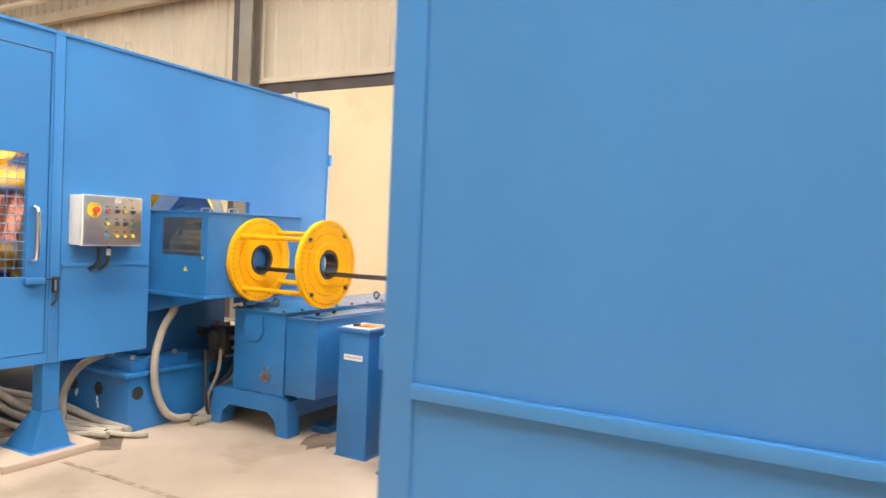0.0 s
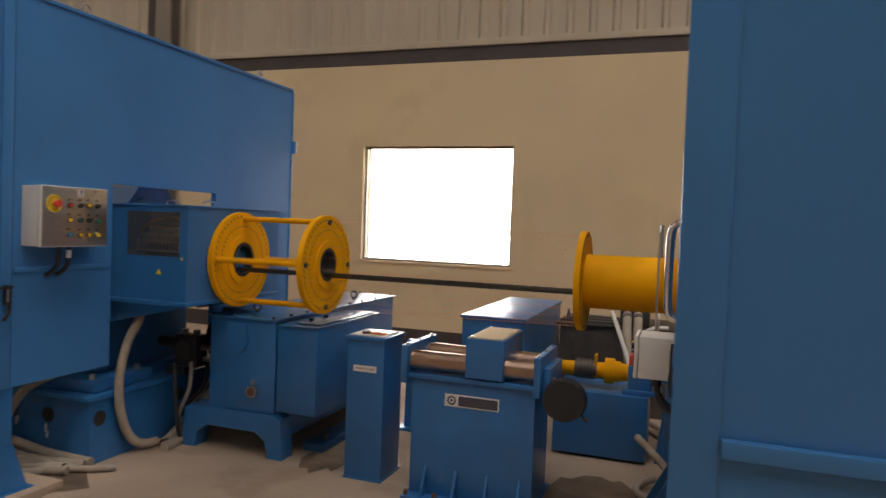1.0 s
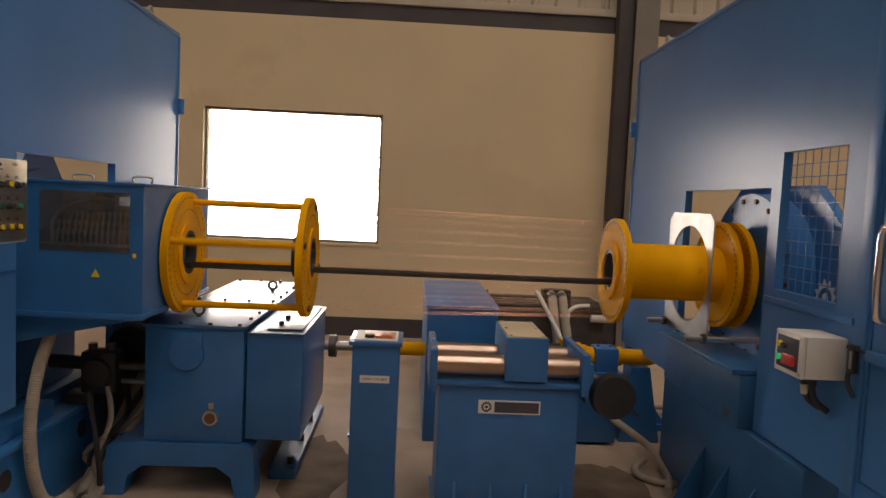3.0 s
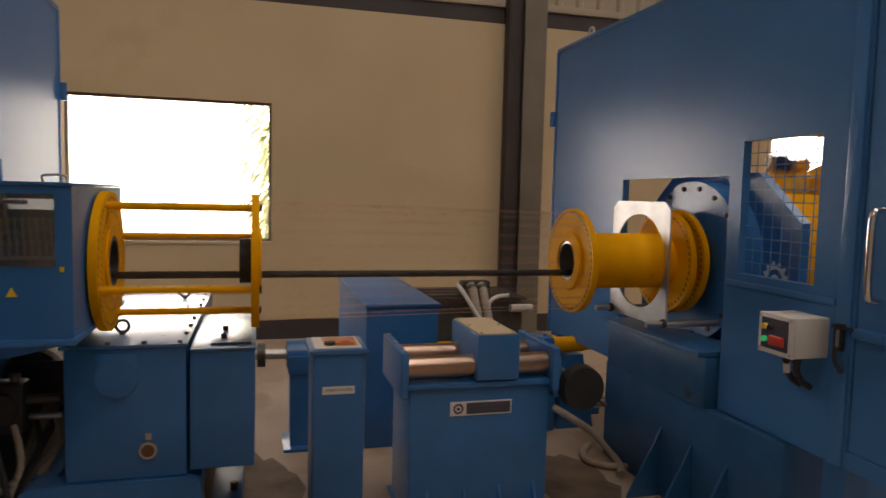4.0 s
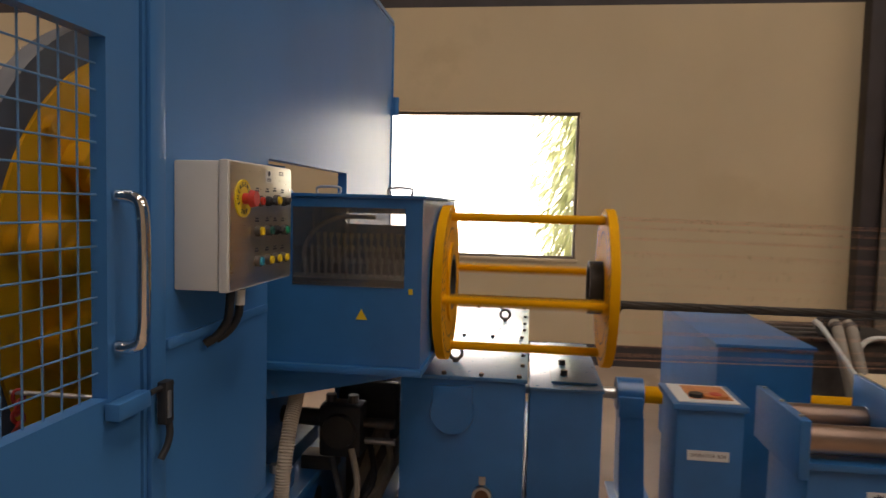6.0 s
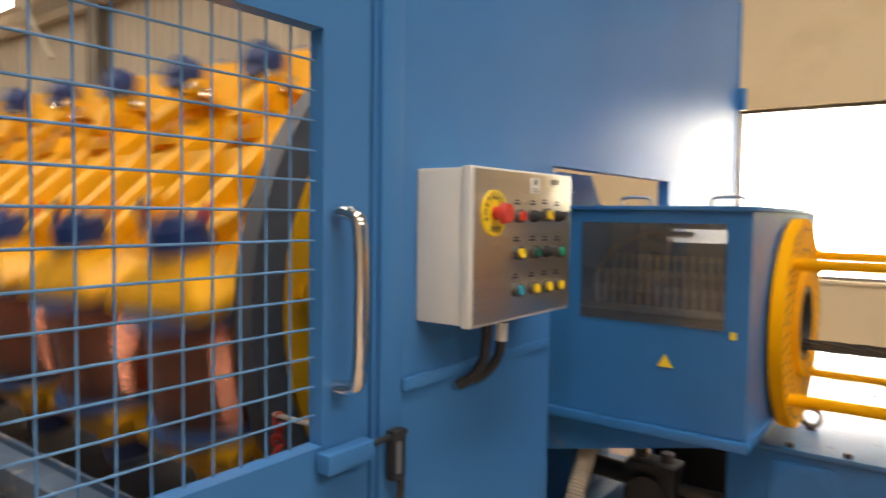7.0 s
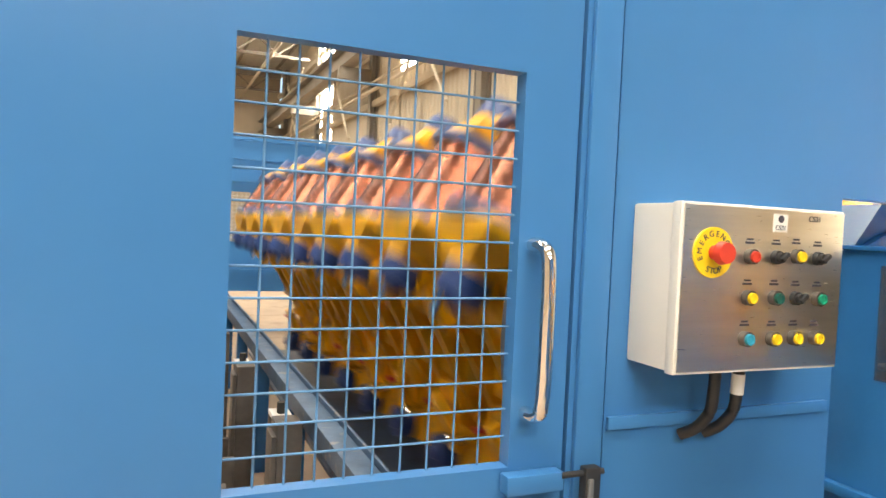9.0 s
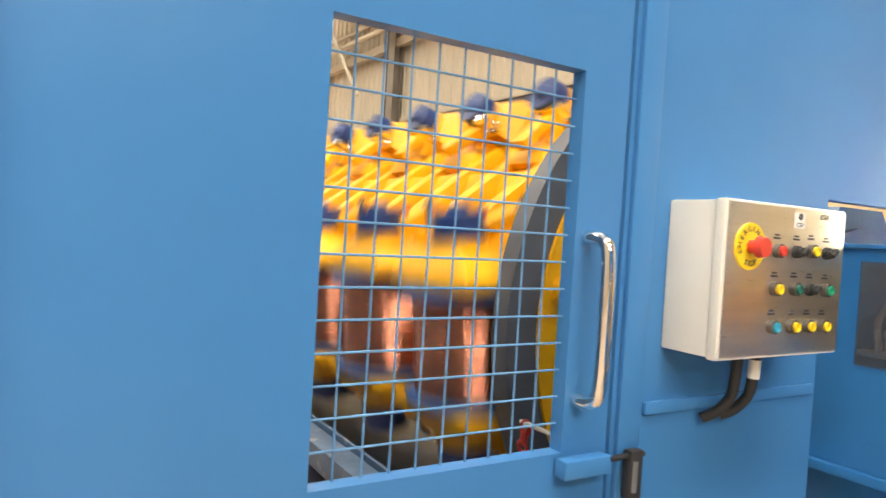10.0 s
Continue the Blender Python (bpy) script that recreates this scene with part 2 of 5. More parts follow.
def sheet(bm, axis, at, thick, u, v, holes=()):
    """A plate at axis = at ('x' or 'y'), from at to at + thick, over u (the other level axis) and v (z), with rectangular holes (u0, u1, v0, v1)."""
    us = sorted({*u, *[h[0] for h in holes], *[h[1] for h in holes]})
    vs = sorted({*v, *[h[2] for h in holes], *[h[3] for h in holes]})
    us, vs = [a for a in us if u[0] <= a <= u[1]], [a for a in vs if v[0] <= a <= v[1]]
    P = {(i, j): bm.verts.new((at, a, b) if axis == "x" else (a, at, b)) for i, a in enumerate(us) for j, b in enumerate(vs)}
    fs = []
    for i in range(len(us) - 1):
        for j in range(len(vs) - 1):
            cu, cv = (us[i] + us[i + 1]) / 2, (vs[j] + vs[j + 1]) / 2
            if not any(h[0] < cu < h[1] and h[2] < cv < h[3] for h in holes):
                fs.append(bm.faces.new((P[i, j], P[i + 1, j], P[i + 1, j + 1], P[i, j + 1])))
    ex = bmesh.ops.extrude_face_region(bm, geom=fs)
    mv = [g for g in ex["geom"] if isinstance(g, bmesh.types.BMVert)]
    bmesh.ops.translate(bm, verts=mv, vec=(thick, 0, 0) if axis == "x" else (0, thick, 0))
    bmesh.ops.recalc_face_normals(bm, faces=bm.faces)
    for vert in [w for w in bm.verts if not w.link_faces]:
        bm.verts.remove(vert)
    return bm


def mesh_of(name, bm, mat, smooth=35):
    me = bpy.data.meshes.new(name)
    bmesh.ops.recalc_face_normals(bm, faces=bm.faces)
    for f in bm.faces:
        f.smooth = True
    bm.to_mesh(me)
    bm.free()
    me.set_sharp_from_angle(angle=radians(smooth))
    me.materials.append(mat)
    return me


def part(name, bm, mat, parent=None, label=""):
    ob = new(name, mesh_of(name, bm, mat))
    ob.parent = parent
    return tagged(ob, label)


def again(ob, m, parent=None):
    """Another piece on the same mesh."""
    o = new(ob.name.split(".")[0], ob.data)
    o.parent = parent or ob.parent
    o.matrix_basis = m
    return o


def thing(name, label, category, at=(0, 0, 0), group="", kind=""):
    ob = new(name)
    ob.location = at
    ob.empty_display_size = 0.1
    return tagged(ob, label, category, group, kind)


B = bmesh.new


def structure(name, bm, mat, label="", category=""):
    return tagged(part(name, bm, mat), label, category, kind="structure")


def text(name, s, size, mat, parent, m, label=""):
    c = bpy.data.curves.new(name, "FONT")
    c.body, c.size, c.extrude, c.align_x, c.align_y = s, size, 0.0004, "CENTER", "CENTER"
    tmp = bpy.data.objects.new(name, c)
    scene.collection.objects.link(tmp)
    me = bpy.data.meshes.new_from_object(tmp.evaluated_get(bpy.context.evaluated_depsgraph_get()))
    bpy.data.objects.remove(tmp)
    bpy.data.curves.remove(c)
    me.materials.clear()
    me.materials.append(mat)
    ob = new(name, me)
    ob.parent, ob.matrix_basis = parent, m
    return tagged(ob, label)


# ---- the hall ----
WALL_Y, XL, XR = 7.65, -3.89, -0.79
AX_Y, AX_Z = 3.70, 1.18
HALL = (-40.0, 24.0, -9.0)

structure("floor", box(B(), HALL[0], HALL[1], HALL[2], WALL_Y, -0.2, 0), CONCRETE, "dusty beige concrete factory floor", "floor")
structure("ground", box(B(), -90, 90, WALL_Y + 0.25, 60, -0.5, -0.3), GROUND, "bare earth outside the hall", "ground")

WINDOW = (-4.515, -2.655, 0.99, 2.362)
structure("wall_north", sheet(B(), "y", WALL_Y, 0.23, (HALL[0], HALL[1]), (0, 3.33), [WINDOW, (3.235, 5.095, 0.99, 2.362)]), PLASTER, "cream plastered masonry wall with a window opening", "wall")
bm = B()
sheet(bm, "y", WALL_Y - 0.012, 0.012, (HALL[0], HALL[1]), (0.0, 0.2))
structure("baseboard", bm, BAND, "dark brown painted skirting band", "baseboard")
bm = B()
box(bm, HALL[0], HALL[1], WALL_Y + 0.02, WALL_Y + 0.23, 3.333, 3.50)
structure("trim", bm, BAND, "dark brown beam above the plastered wall", "beam")

# corrugated cladding above the masonry, with openings that let daylight in
def corrugated(bm, x0, x1, y, z0, z1, pitch=0.25, depth=0.035):
    xs, x = [], x0
    while x < x1:
        xs += [(x, 0), (x + pitch * 0.62, 0), (x + pitch * 0.72, depth), (x + pitch * 0.9, depth)]
        x += pitch
    low = [bm.verts.new((a, y - d, z0)) for a, d in xs]
    high = [bm.verts.new((a, y - d, z1)) for a, d in xs]
    for i in range(len(xs) - 1):
        bm.faces.new((low[i], low[i + 1], high[i + 1], high[i]))
    return bm


LIGHTS_IN = [(-30.0, -28.3, 5.9, 8.7), (-20.4, -18.8, 5.5, 6.4)]
bm = B()
x = HALL[0]
for a, b, z0, z1 in LIGHTS_IN + [(HALL[1], HALL[1], 0, 0)]:
    corrugated(bm, x, a, WALL_Y + 0.08, 3.53, ROOF_Z + 0.1)
    if b > a:
        corrugated(bm, a, b, WALL_Y + 0.08, 3.53, z0)
        corrugated(bm, a, b, WALL_Y + 0.08, z1, ROOF_Z + 0.1)
    x = b
structure("cladding_north", bm, CLADDING, "beige corrugated metal wall cladding", "wall")
bm = B()
box(bm, HALL[0], HALL[1], WALL_Y - 0.01, WALL_Y + 0.05, 3.503, 3.58, 0.006)
structure("flashing", bm, CLADDING, "beige folded metal flashing under the cladding", "trim")
bm = B()
for z in (4.95, 6.5, 7.9):
    box(bm, HALL[0], HALL[1], WALL_Y - 0.12, WALL_Y + 0.02, z, z + 0.16)
structure("girts", bm, CLADDING, "beige steel girts across the cladding", "beam")

w = thing("window_1", "window in a thin dark frame, blown out by daylight", "window", kind="structure")
bm = B()
x0, x1, z0, z1 = WINDOW
for a in ((x0, x1, z0, z0 + 0.025), (x0, x1, z1 - 0.025, z1), (x0, x0 + 0.025, z0 + 0.025, z1 - 0.025), (x1 - 0.025, x1, z0 + 0.025, z1 - 0.025)):
    box(bm, a[0], a[1], WALL_Y + 0.06, WALL_Y + 0.11, a[2], a[3])
part("window_frame", bm, COLUMN, w)
pane = part("pane", box(B(), x0 + 0.025, x1 - 0.025, WALL_Y + 0.08, WALL_Y + 0.086, z0 + 0.025, z1 - 0.025), GLASS, w)
pane.visible_shadow = False
part("window_sill", box(B(), x0 - 0.02, x1 + 0.02, WALL_Y - 0.012, WALL_Y + 0.2, z0 - 0.03, z0 - 0.001, 0.004), PLASTER, w)

# columns and roof steel
def column(x):
    c = thing("steel_column", "grey painted steel portal column against the wall", "column", (x, WALL_Y, 0), "portal columns", "structure")
    part("flange", box(B(), -0.09, 0.156, -0.20, -0.182, 0, ROOF_Z - 0.1, 0.003), COLUMN, c)
    part("flange", box(B(), -0.09, 0.156, -0.03, -0.014, 0, ROOF_Z - 0.1), COLUMN, c)
    part("web", box(B(), 0.022, 0.042, -0.18, -0.032, 0, ROOF_Z - 0.1), COLUMN, c)
    # No real post: a dark block painted as the column's shaded side.
    part("side_post", box(B(), -0.25, -0.094, -0.16, -0.014, 0, ROOF_Z - 0.1, 0.006), BAND, c, "dark block painted as the shaded side of the column")
    part("base_plate", box(B(), -0.36, 0.21, -0.26, -0.0145, 0, 0.03), COLUMN, c)
    return c


COLS = [-37.45, -29.95, -22.45, -14.95, -7.45, 0.0, 7.5, 15.0]
for cx in COLS:
    column(cx)
bm = B()
for cx in COLS:
    box(bm, cx - 0.1, cx + 0.1, HALL[2], WALL_Y - 0.4, ROOF_Z - 0.55, ROOF_Z - 0.12)
structure("rafters", bm, COLUMN, "grey steel rafters under the roof", "beam")
bm = B()
for k in range(9):
    y = WALL_Y - 0.6 - k * 1.9
    box(bm, HALL[0], HALL[1], y - 0.04, y + 0.04, ROOF_Z - 0.12, ROOF_Z - 0.002)
structure("purlins", bm, COLUMN, "steel purlins carrying the roof sheets", "beam")
bm = B()
spans = [HALL[0]] + [v for s in SKYLIGHTS for v in (s - 1.0, s + 1.0)] + [HALL[1]]
for a, b in zip(spans[::2], spans[1::2]):
    box(bm, a, b, HALL[2], WALL_Y + 0.3, ROOF_Z, ROOF_Z + 0.06)
for s in SKYLIGHTS:
    box(bm, s - 1.0, s + 1.0, HALL[2], -5.7, ROOF_Z, ROOF_Z + 0.06)
    box(bm, s - 1.0, s + 1.0, 5.3, WALL_Y + 0.3, ROOF_Z, ROOF_Z + 0.06)
structure("ceiling", bm, ROOFING, "grey metal roof sheets with skylight strips", "roof")
structure("wall_south", box(B(), HALL[0], HALL[1], HALL[2] - 0.2, HALL[2], 0, ROOF_Z), CLADDING, "plain beige cladding wall behind the aisle", "wall")
structure("wall_west", box(B(), HALL[0] - 0.2, HALL[0], HALL[2], WALL_Y, 0, ROOF_Z), CLADDING, "plain beige end wall of the hall", "wall")
structure("wall_east", box(B(), HALL[1], HALL[1] + 0.2, HALL[2], WALL_Y, 0, ROOF_Z), CLADDING, "plain beige end wall of the hall", "wall")
bm = box(B(), -14, 14, 17, 17.1, -0.3, 9)
box(bm, -36, -17, 9.0, 9.1, 4.5, 10.5)
structure("backdrop", bm, OUTSIDE, "white overexposed sky beyond the window", "backdrop")

bm = B()
box(bm, HALL[0], HALL[1], 6.55, 6.95, 6.0, 6.06)
box(bm, HALL[0], HALL[1], 6.55, 6.95, 6.55, 6.61)
box(bm, HALL[0], HALL[1], 6.74, 6.77, 6.06, 6.55)
for cx in COLS:
    box(bm, cx - 0.12, cx + 0.12, 6.5, WALL_Y - 0.2, 5.65, 6.0)
structure("crane_girder", bm, COLUMN, "pale steel crane girder on brackets along the wall", "beam")

bm = B()
for cx in COLS:
    for k in range(10):
        y0 = WALL_Y - 1.0 - 1.5 * k
        rod(bm, (cx, y0, ROOF_Z - 0.55), (cx, y0 - 0.75, ROOF_Z - 1.15), 0.035, seg=6)
        rod(bm, (cx, y0 - 0.75, ROOF_Z - 1.15), (cx, y0 - 1.5, ROOF_Z - 0.55), 0.035, seg=6)
    box(bm, cx - 0.06, cx + 0.06, HALL[2], WALL_Y - 0.5, ROOF_Z - 1.25, ROOF_Z - 1.15)
structure("roof_trusses", bm, COLUMN, "grey lattice roof trusses", "truss")
bm = B()
for y, z, r in ((7.2, 5.2, 0.05), (7.25, 5.45, 0.035), (5.6, 7.7, 0.06)):
    rod(bm, (HALL[0], y, z), (HALL[1], y, z), r, seg=10)
for x in (-34, -26.5, -19):
    rod(bm, (x, 7.0, 4.0), (x + 3.6, 7.0, 7.6), 0.04, seg=8)
    rod(bm, (x + 3.6, 7.0, 4.0), (x, 7.0, 7.6), 0.04, seg=8)
structure("pipe_runs", bm, CLADDING, "pale pipes and cross braces along the wall", "pipe")
structure("skylight_sheets", (lambda bm: [box(bm, s - 1.0, s + 1.0, -5.7, 5.3, ROOF_Z + 0.01, ROOF_Z + 0.02) for s in SKYLIGHTS] and bm)(B()), WHITE, "white translucent skylight strips in the roof", "skylight")
w2 = copy_thing(w, pose(7.75, 0, 0))
w2.name = "window_2"


structure("floor_joint", box(B(), -3.75, 1.5, 2.515, 2.545, 0.001, 0.003), JOINT, "dark dusty joint between floor slabs", "floor joint")
bm = B()
random.seed(3)
for cx, cy, w0, d0 in ((-1.2, 3.85, 0.26, 0.35), (-4.25, 2.85, 0.5, 0.3), (-2.75, 4.0, 0.18, 0.5)):
    ring_ = [bm.verts.new((cx + w0 * random.uniform(0.75, 1.2) * math.cos(k * math.pi / 10), cy + d0 * random.uniform(0.75, 1.2) * math.sin(k * math.pi / 10), 0.004)) for k in range(20)]
    bm.faces.new(ring_)
structure("floor_stain", bm, DIRT, "dark oily dirt patches on the concrete", "stain")


# ---- guard enclosures ----
def wire_mesh(bm, x, y0, y1, z0, z1, step=0.05, r=0.0021):
    n = max(2, round((y1 - y0) / step))
    for i in range(1, n):
        y = y0 + (y1 - y0) * i / n
        rod(bm, (x, y, z0), (x, y, z1), r, seg=6, caps=False)
    n = max(2, round((z1 - z0) / step))
    for i in range(1, n):
        z = z0 + (z1 - z0) * i / n
        rod(bm, (x + 0.004, y0, z), (x + 0.004, y1, z), r, seg=6, caps=False)
    return bm


FRONT_Y, BACK_Y, LOW, TOP = 1.43, 5.03, 0.56, 2.485
DOOR = (1.475, 2.497, 0.62, 2.372)


def enclosure(X, s, extra, label, win_low):
    """A sheet-metal guard whose end panel stands at x = X; s is the way into it along x."""
    e = thing("machine_enclosure", label, "machine enclosure", (X, FRONT_Y, 0))
    at = Matrix.Translation((-X, -FRONT_Y, 0))

    def p(name, bm, mat, lab="", parent=None):
        if parent is None:
            bmesh.ops.transform(bm, matrix=at, verts=bm.verts)
        return part(name, bm, mat, parent or e, lab)

    def sb(bm, d0, d1, *rest, bevel=0.0):
        return box(bm, X + s * d0, X + s * d1, *rest, bevel)

    mouth = (3.19, 4.10, LOW - 0.1, 1.60)
    p("end_panel", sheet(B(), "x", X, s * 0.04, (FRONT_Y, BACK_Y), (LOW, TOP), [mouth, DOOR, (2.572, 2.578, LOW, TOP), *extra]), BLUE)
    p("front_panel", sheet(B(), "y", FRONT_Y, 0.04, tuple(sorted((X + s * 0.04, X + s * 9.2))), (LOW, TOP)), BLUE)
    # strips, trims and jamb
    p("corner_strip", sb(B(), -0.022, 0.062, FRONT_Y - 0.006, FRONT_Y - 0.0005, LOW, TOP, bevel=0.002), BLUE)
    p("corner_strip", sb(B(), -0.022, -0.0005, FRONT_Y, FRONT_Y + 0.04, LOW, TOP, bevel=0.002), BLUE)
    p("trim_bar", sb(B(), 0.064, 9.2, FRONT_Y - 0.024, FRONT_Y, 1.05, 1.082, bevel=0.003), BLUE)
    # Dark backings added so no light shows through the seam and hinge gap.
    p("seam_strip", sb(B(), 0.041, 0.05, 2.55, 2.60, LOW, TOP), DARK)
    p("hinge_strip", sb(B(), 0.041, 0.05, FRONT_Y + 0.04, 1.52, LOW, TOP), DARK)
    p("jamb", sb(B(), -0.012, 0.0, 2.508, 2.568, LOW, TOP, bevel=0.004), BLUE)
    p("top_rail", sb(B(), -0.01, 0.05, FRONT_Y, BACK_Y, TOP, TOP + 0.02, bevel=0.003), BLUE)
    p("edge_strip", sb(B(), -0.008, 0.05, BACK_Y, BACK_Y + 0.02, LOW, TOP, bevel=0.003), BLUE)
    p("trim_bar", sb(B(), -0.010, 0.0, 2.582, 3.17, 1.125, 1.15, bevel=0.003), BLUE)
    p("hinge", rod(B(), (X - s * 0.02, BACK_Y + 0.02, 1.98), (X - s * 0.02, BACK_Y + 0.02, 2.08), 0.02, seg=12), BLUE)
    # the door, with its grille, pull handle and latch
    door = p("door", sheet(B(), "x", X + s * 0.004, s * 0.034, (DOOR[0] + 0.005, DOOR[1] - 0.006), (DOOR[2] + 0.005, DOOR[3] - 0.005), [(1.885, 2.378, win_low, 1.775)]), BLUE, "blue sheet-metal door with a wire-mesh window")
    bm = wire_mesh(B(), 0, 1.885, 2.378, win_low, 1.775)
    bmesh.ops.transform(bm, matrix=Matrix.Translation((s * 0.03, -FRONT_Y, 0)), verts=bm.verts)
    g = part("wire_mesh", bm, WIRE, door, "blue welded wire mesh")
    bm = B()
    tube(bm, [(s * 0.0, 2.405, 1.168), (-s * 0.035, 2.407, 1.172), (-s * 0.052, 2.408, 1.20), (-s * 0.055, 2.408, 1.32), (-s * 0.052, 2.408, 1.44), (-s * 0.035, 2.407, 1.468), (0, 2.405, 1.472)], 0.0135, 16)
    bmesh.ops.transform(bm, matrix=Matrix.Translation((0, -FRONT_Y, 0)), verts=bm.verts)
    part("pull_handle", bm, CHROME, door, "chrome pull handle")
    bm = B()
    box(bm, -0.032, 0.0, 2.36, 2.475, 1.03, 1.065, 0.004)
    bmesh.ops.transform(bm, matrix=Matrix.Translation((0.016 - s * 0.016, -FRONT_Y, 0)), verts=bm.verts)
    part("latch_bar", bm, BLUE, door)
    bm = B()
    xx = -s * 0.03
    box(bm, xx - 0.010, xx + 0.012, 2.515, 2.548, 0.975, 1.07, 0.004)
    rod(bm, (xx, 2.47, 1.058), (xx, 2.56, 1.058), 0.006, seg=10)
    tube(bm, [(xx, 2.535, 1.0), (xx - s * 0.006, 2.54, 0.96), (xx - s * 0.006, 2.532, 0.93), (xx, 2.512, 0.90)], 0.008, 10)
    bmesh.ops.transform(bm, matrix=Matrix.Translation((0, -FRONT_Y, 0)), verts=bm.verts)
    latch = part("safety_latch", bm, BLACK, e, "black safety latch hanging from the jamb")
    bm = box(B(), xx - 0.014, xx + 0.016, 2.520, 2.531, 0.99, 1.05, 0.002)
    bmesh.ops.transform(bm, matrix=Matrix.Translation((0, -FRONT_Y, 0)), verts=bm.verts)
    part("latch_plate", bm, GALV, latch, "bare metal latch plate")
    for y in (FRONT_Y + 0.06, 2.545, BACK_Y - 0.08):
        bm = B()
        sb(bm, 0.005, 0.105, y - 0.05, y + 0.05, 0.271, LOW)
        lo = [(X + s * dx, y + dy, 0.045) for dx, dy in ((-0.02, -0.12), (0.26, -0.12), (0.26, 0.12), (-0.02, 0.12))]
        hi = [(X + s * dx, y + dy, 0.269) for dx, dy in ((0.0, -0.055), (0.11, -0.055), (0.11, 0.055), (0.0, 0.055))]
        lo, hi = [bm.verts.new(q) for q in lo], [bm.verts.new(q) for q in hi]
        bm.faces.new(lo), bm.faces.new(hi)
        for i in range(4):
            bm.faces.new((lo[i], lo[(i + 1) % 4], hi[(i + 1) % 4], hi[i]))
        sb(bm, -0.05, 0.30, y - 0.14, y + 0.14, 0.0, 0.047, bevel=0.003)
        p("leg", bm, BLUE_M)
    if extra:
        y0, y1, z0, z1 = extra[0]
        p("wire_mesh", wire_mesh(B(), X + s * 0.03, y0, y1, z0, z1), WIRE, "blue welded wire mesh")
    for y in (3.0, 4.6):
        p("lifting_eye", ring(B(), X + s * 0.02 - 0.006, X + s * 0.02 + 0.006, 0.035, 0.024, 20, y, TOP + 0.045), STEEL)
    return e


left_guard = enclosure(XL, -1, [], "tall blue sheet-metal machine guard with a mesh door", 1.07)
right_guard = enclosure(XR, 1, [(2.69, 3.112, 1.182, 1.745)], "tall blue sheet-metal machine guard with two mesh windows", 1.0)

far = thing("guard_end_wall", "blue sheet-metal end wall of the guard with mesh windows", "machine enclosure", (-11.1, 1.43, 0))
FAR_WINDOWS = [(0.27, 0.62, 1.05, 1.83), (0.96, 1.36, 1.22, 1.80)]
part("end_panel", sheet(B(), "x", 0, -0.04, (-1.2, 3.2), (0.64, 2.44), FAR_WINDOWS), BLUE, far)
for y in (0.17, 0.66, 0.83, 1.48, 2.1, 2.75):
    part("rib", box(B(), 0.0, 0.03, y, y + 0.045, 0.64, 2.44), BLUE, far)
for z in (0.86, 1.92, 2.18, 2.40):
    part("rail", box(B(), 0.031, 0.045, -1.2, 3.2, z, z + 0.04), BLUE, far)
for y0, y1, z0, z1 in FAR_WINDOWS:
    part("wire_mesh", wire_mesh(B(), -0.02, y0, y1, z0, z1), WHITE, far, "pale wire mesh")
for y in (-0.8, 0.75, 2.3):
    part("leg", box(B(), -0.05, 0.0, y - 0.05, y + 0.05, 0.0, 0.64), BLUE_M, far)
far_reel = thing("wire_reel", "large reel of brown copper wire standing beyond the guard", "wire reel", (-13.0, 1.95, 0))
part("winding", rod(B(), (0, -0.35, 1.55), (0, 0.35, 1.55), 0.42, seg=32), BROWN, far_reel)
for y in (-0.37, 0.37):
    part("flange", rod(B(), (0, y - 0.02, 1.55), (0, y + 0.02, 1.55), 0.52, seg=32), WHITE, far_reel)
part("stand", box(B(), -0.4, 0.4, -0.5, 0.5, 0.0, 1.02, 0.02), WHITE, far_reel)


# ---- rotating cages ----
LINE = radians(2.8)


def frustum(bm, z0, hx0, hy0, z1, hx1, hy1, cy=0.0):
    lo = [bm.verts.new((sx * hx0, sy * hy0, z0)) for sx, sy in ((-1, -1), (1, -1), (1, 1), (-1, 1))]
    hi = [bm.verts.new((sx * hx1, cy + sy * hy1, z1)) for sx, sy in ((-1, -1), (1, -1), (1, 1), (-1, 1))]
    bm.faces.new(lo), bm.faces.new(hi)
    for i in range(4):
        bm.faces.new((lo[i], lo[(i + 1) % 4], hi[(i + 1) % 4], hi[i]))
    return bm


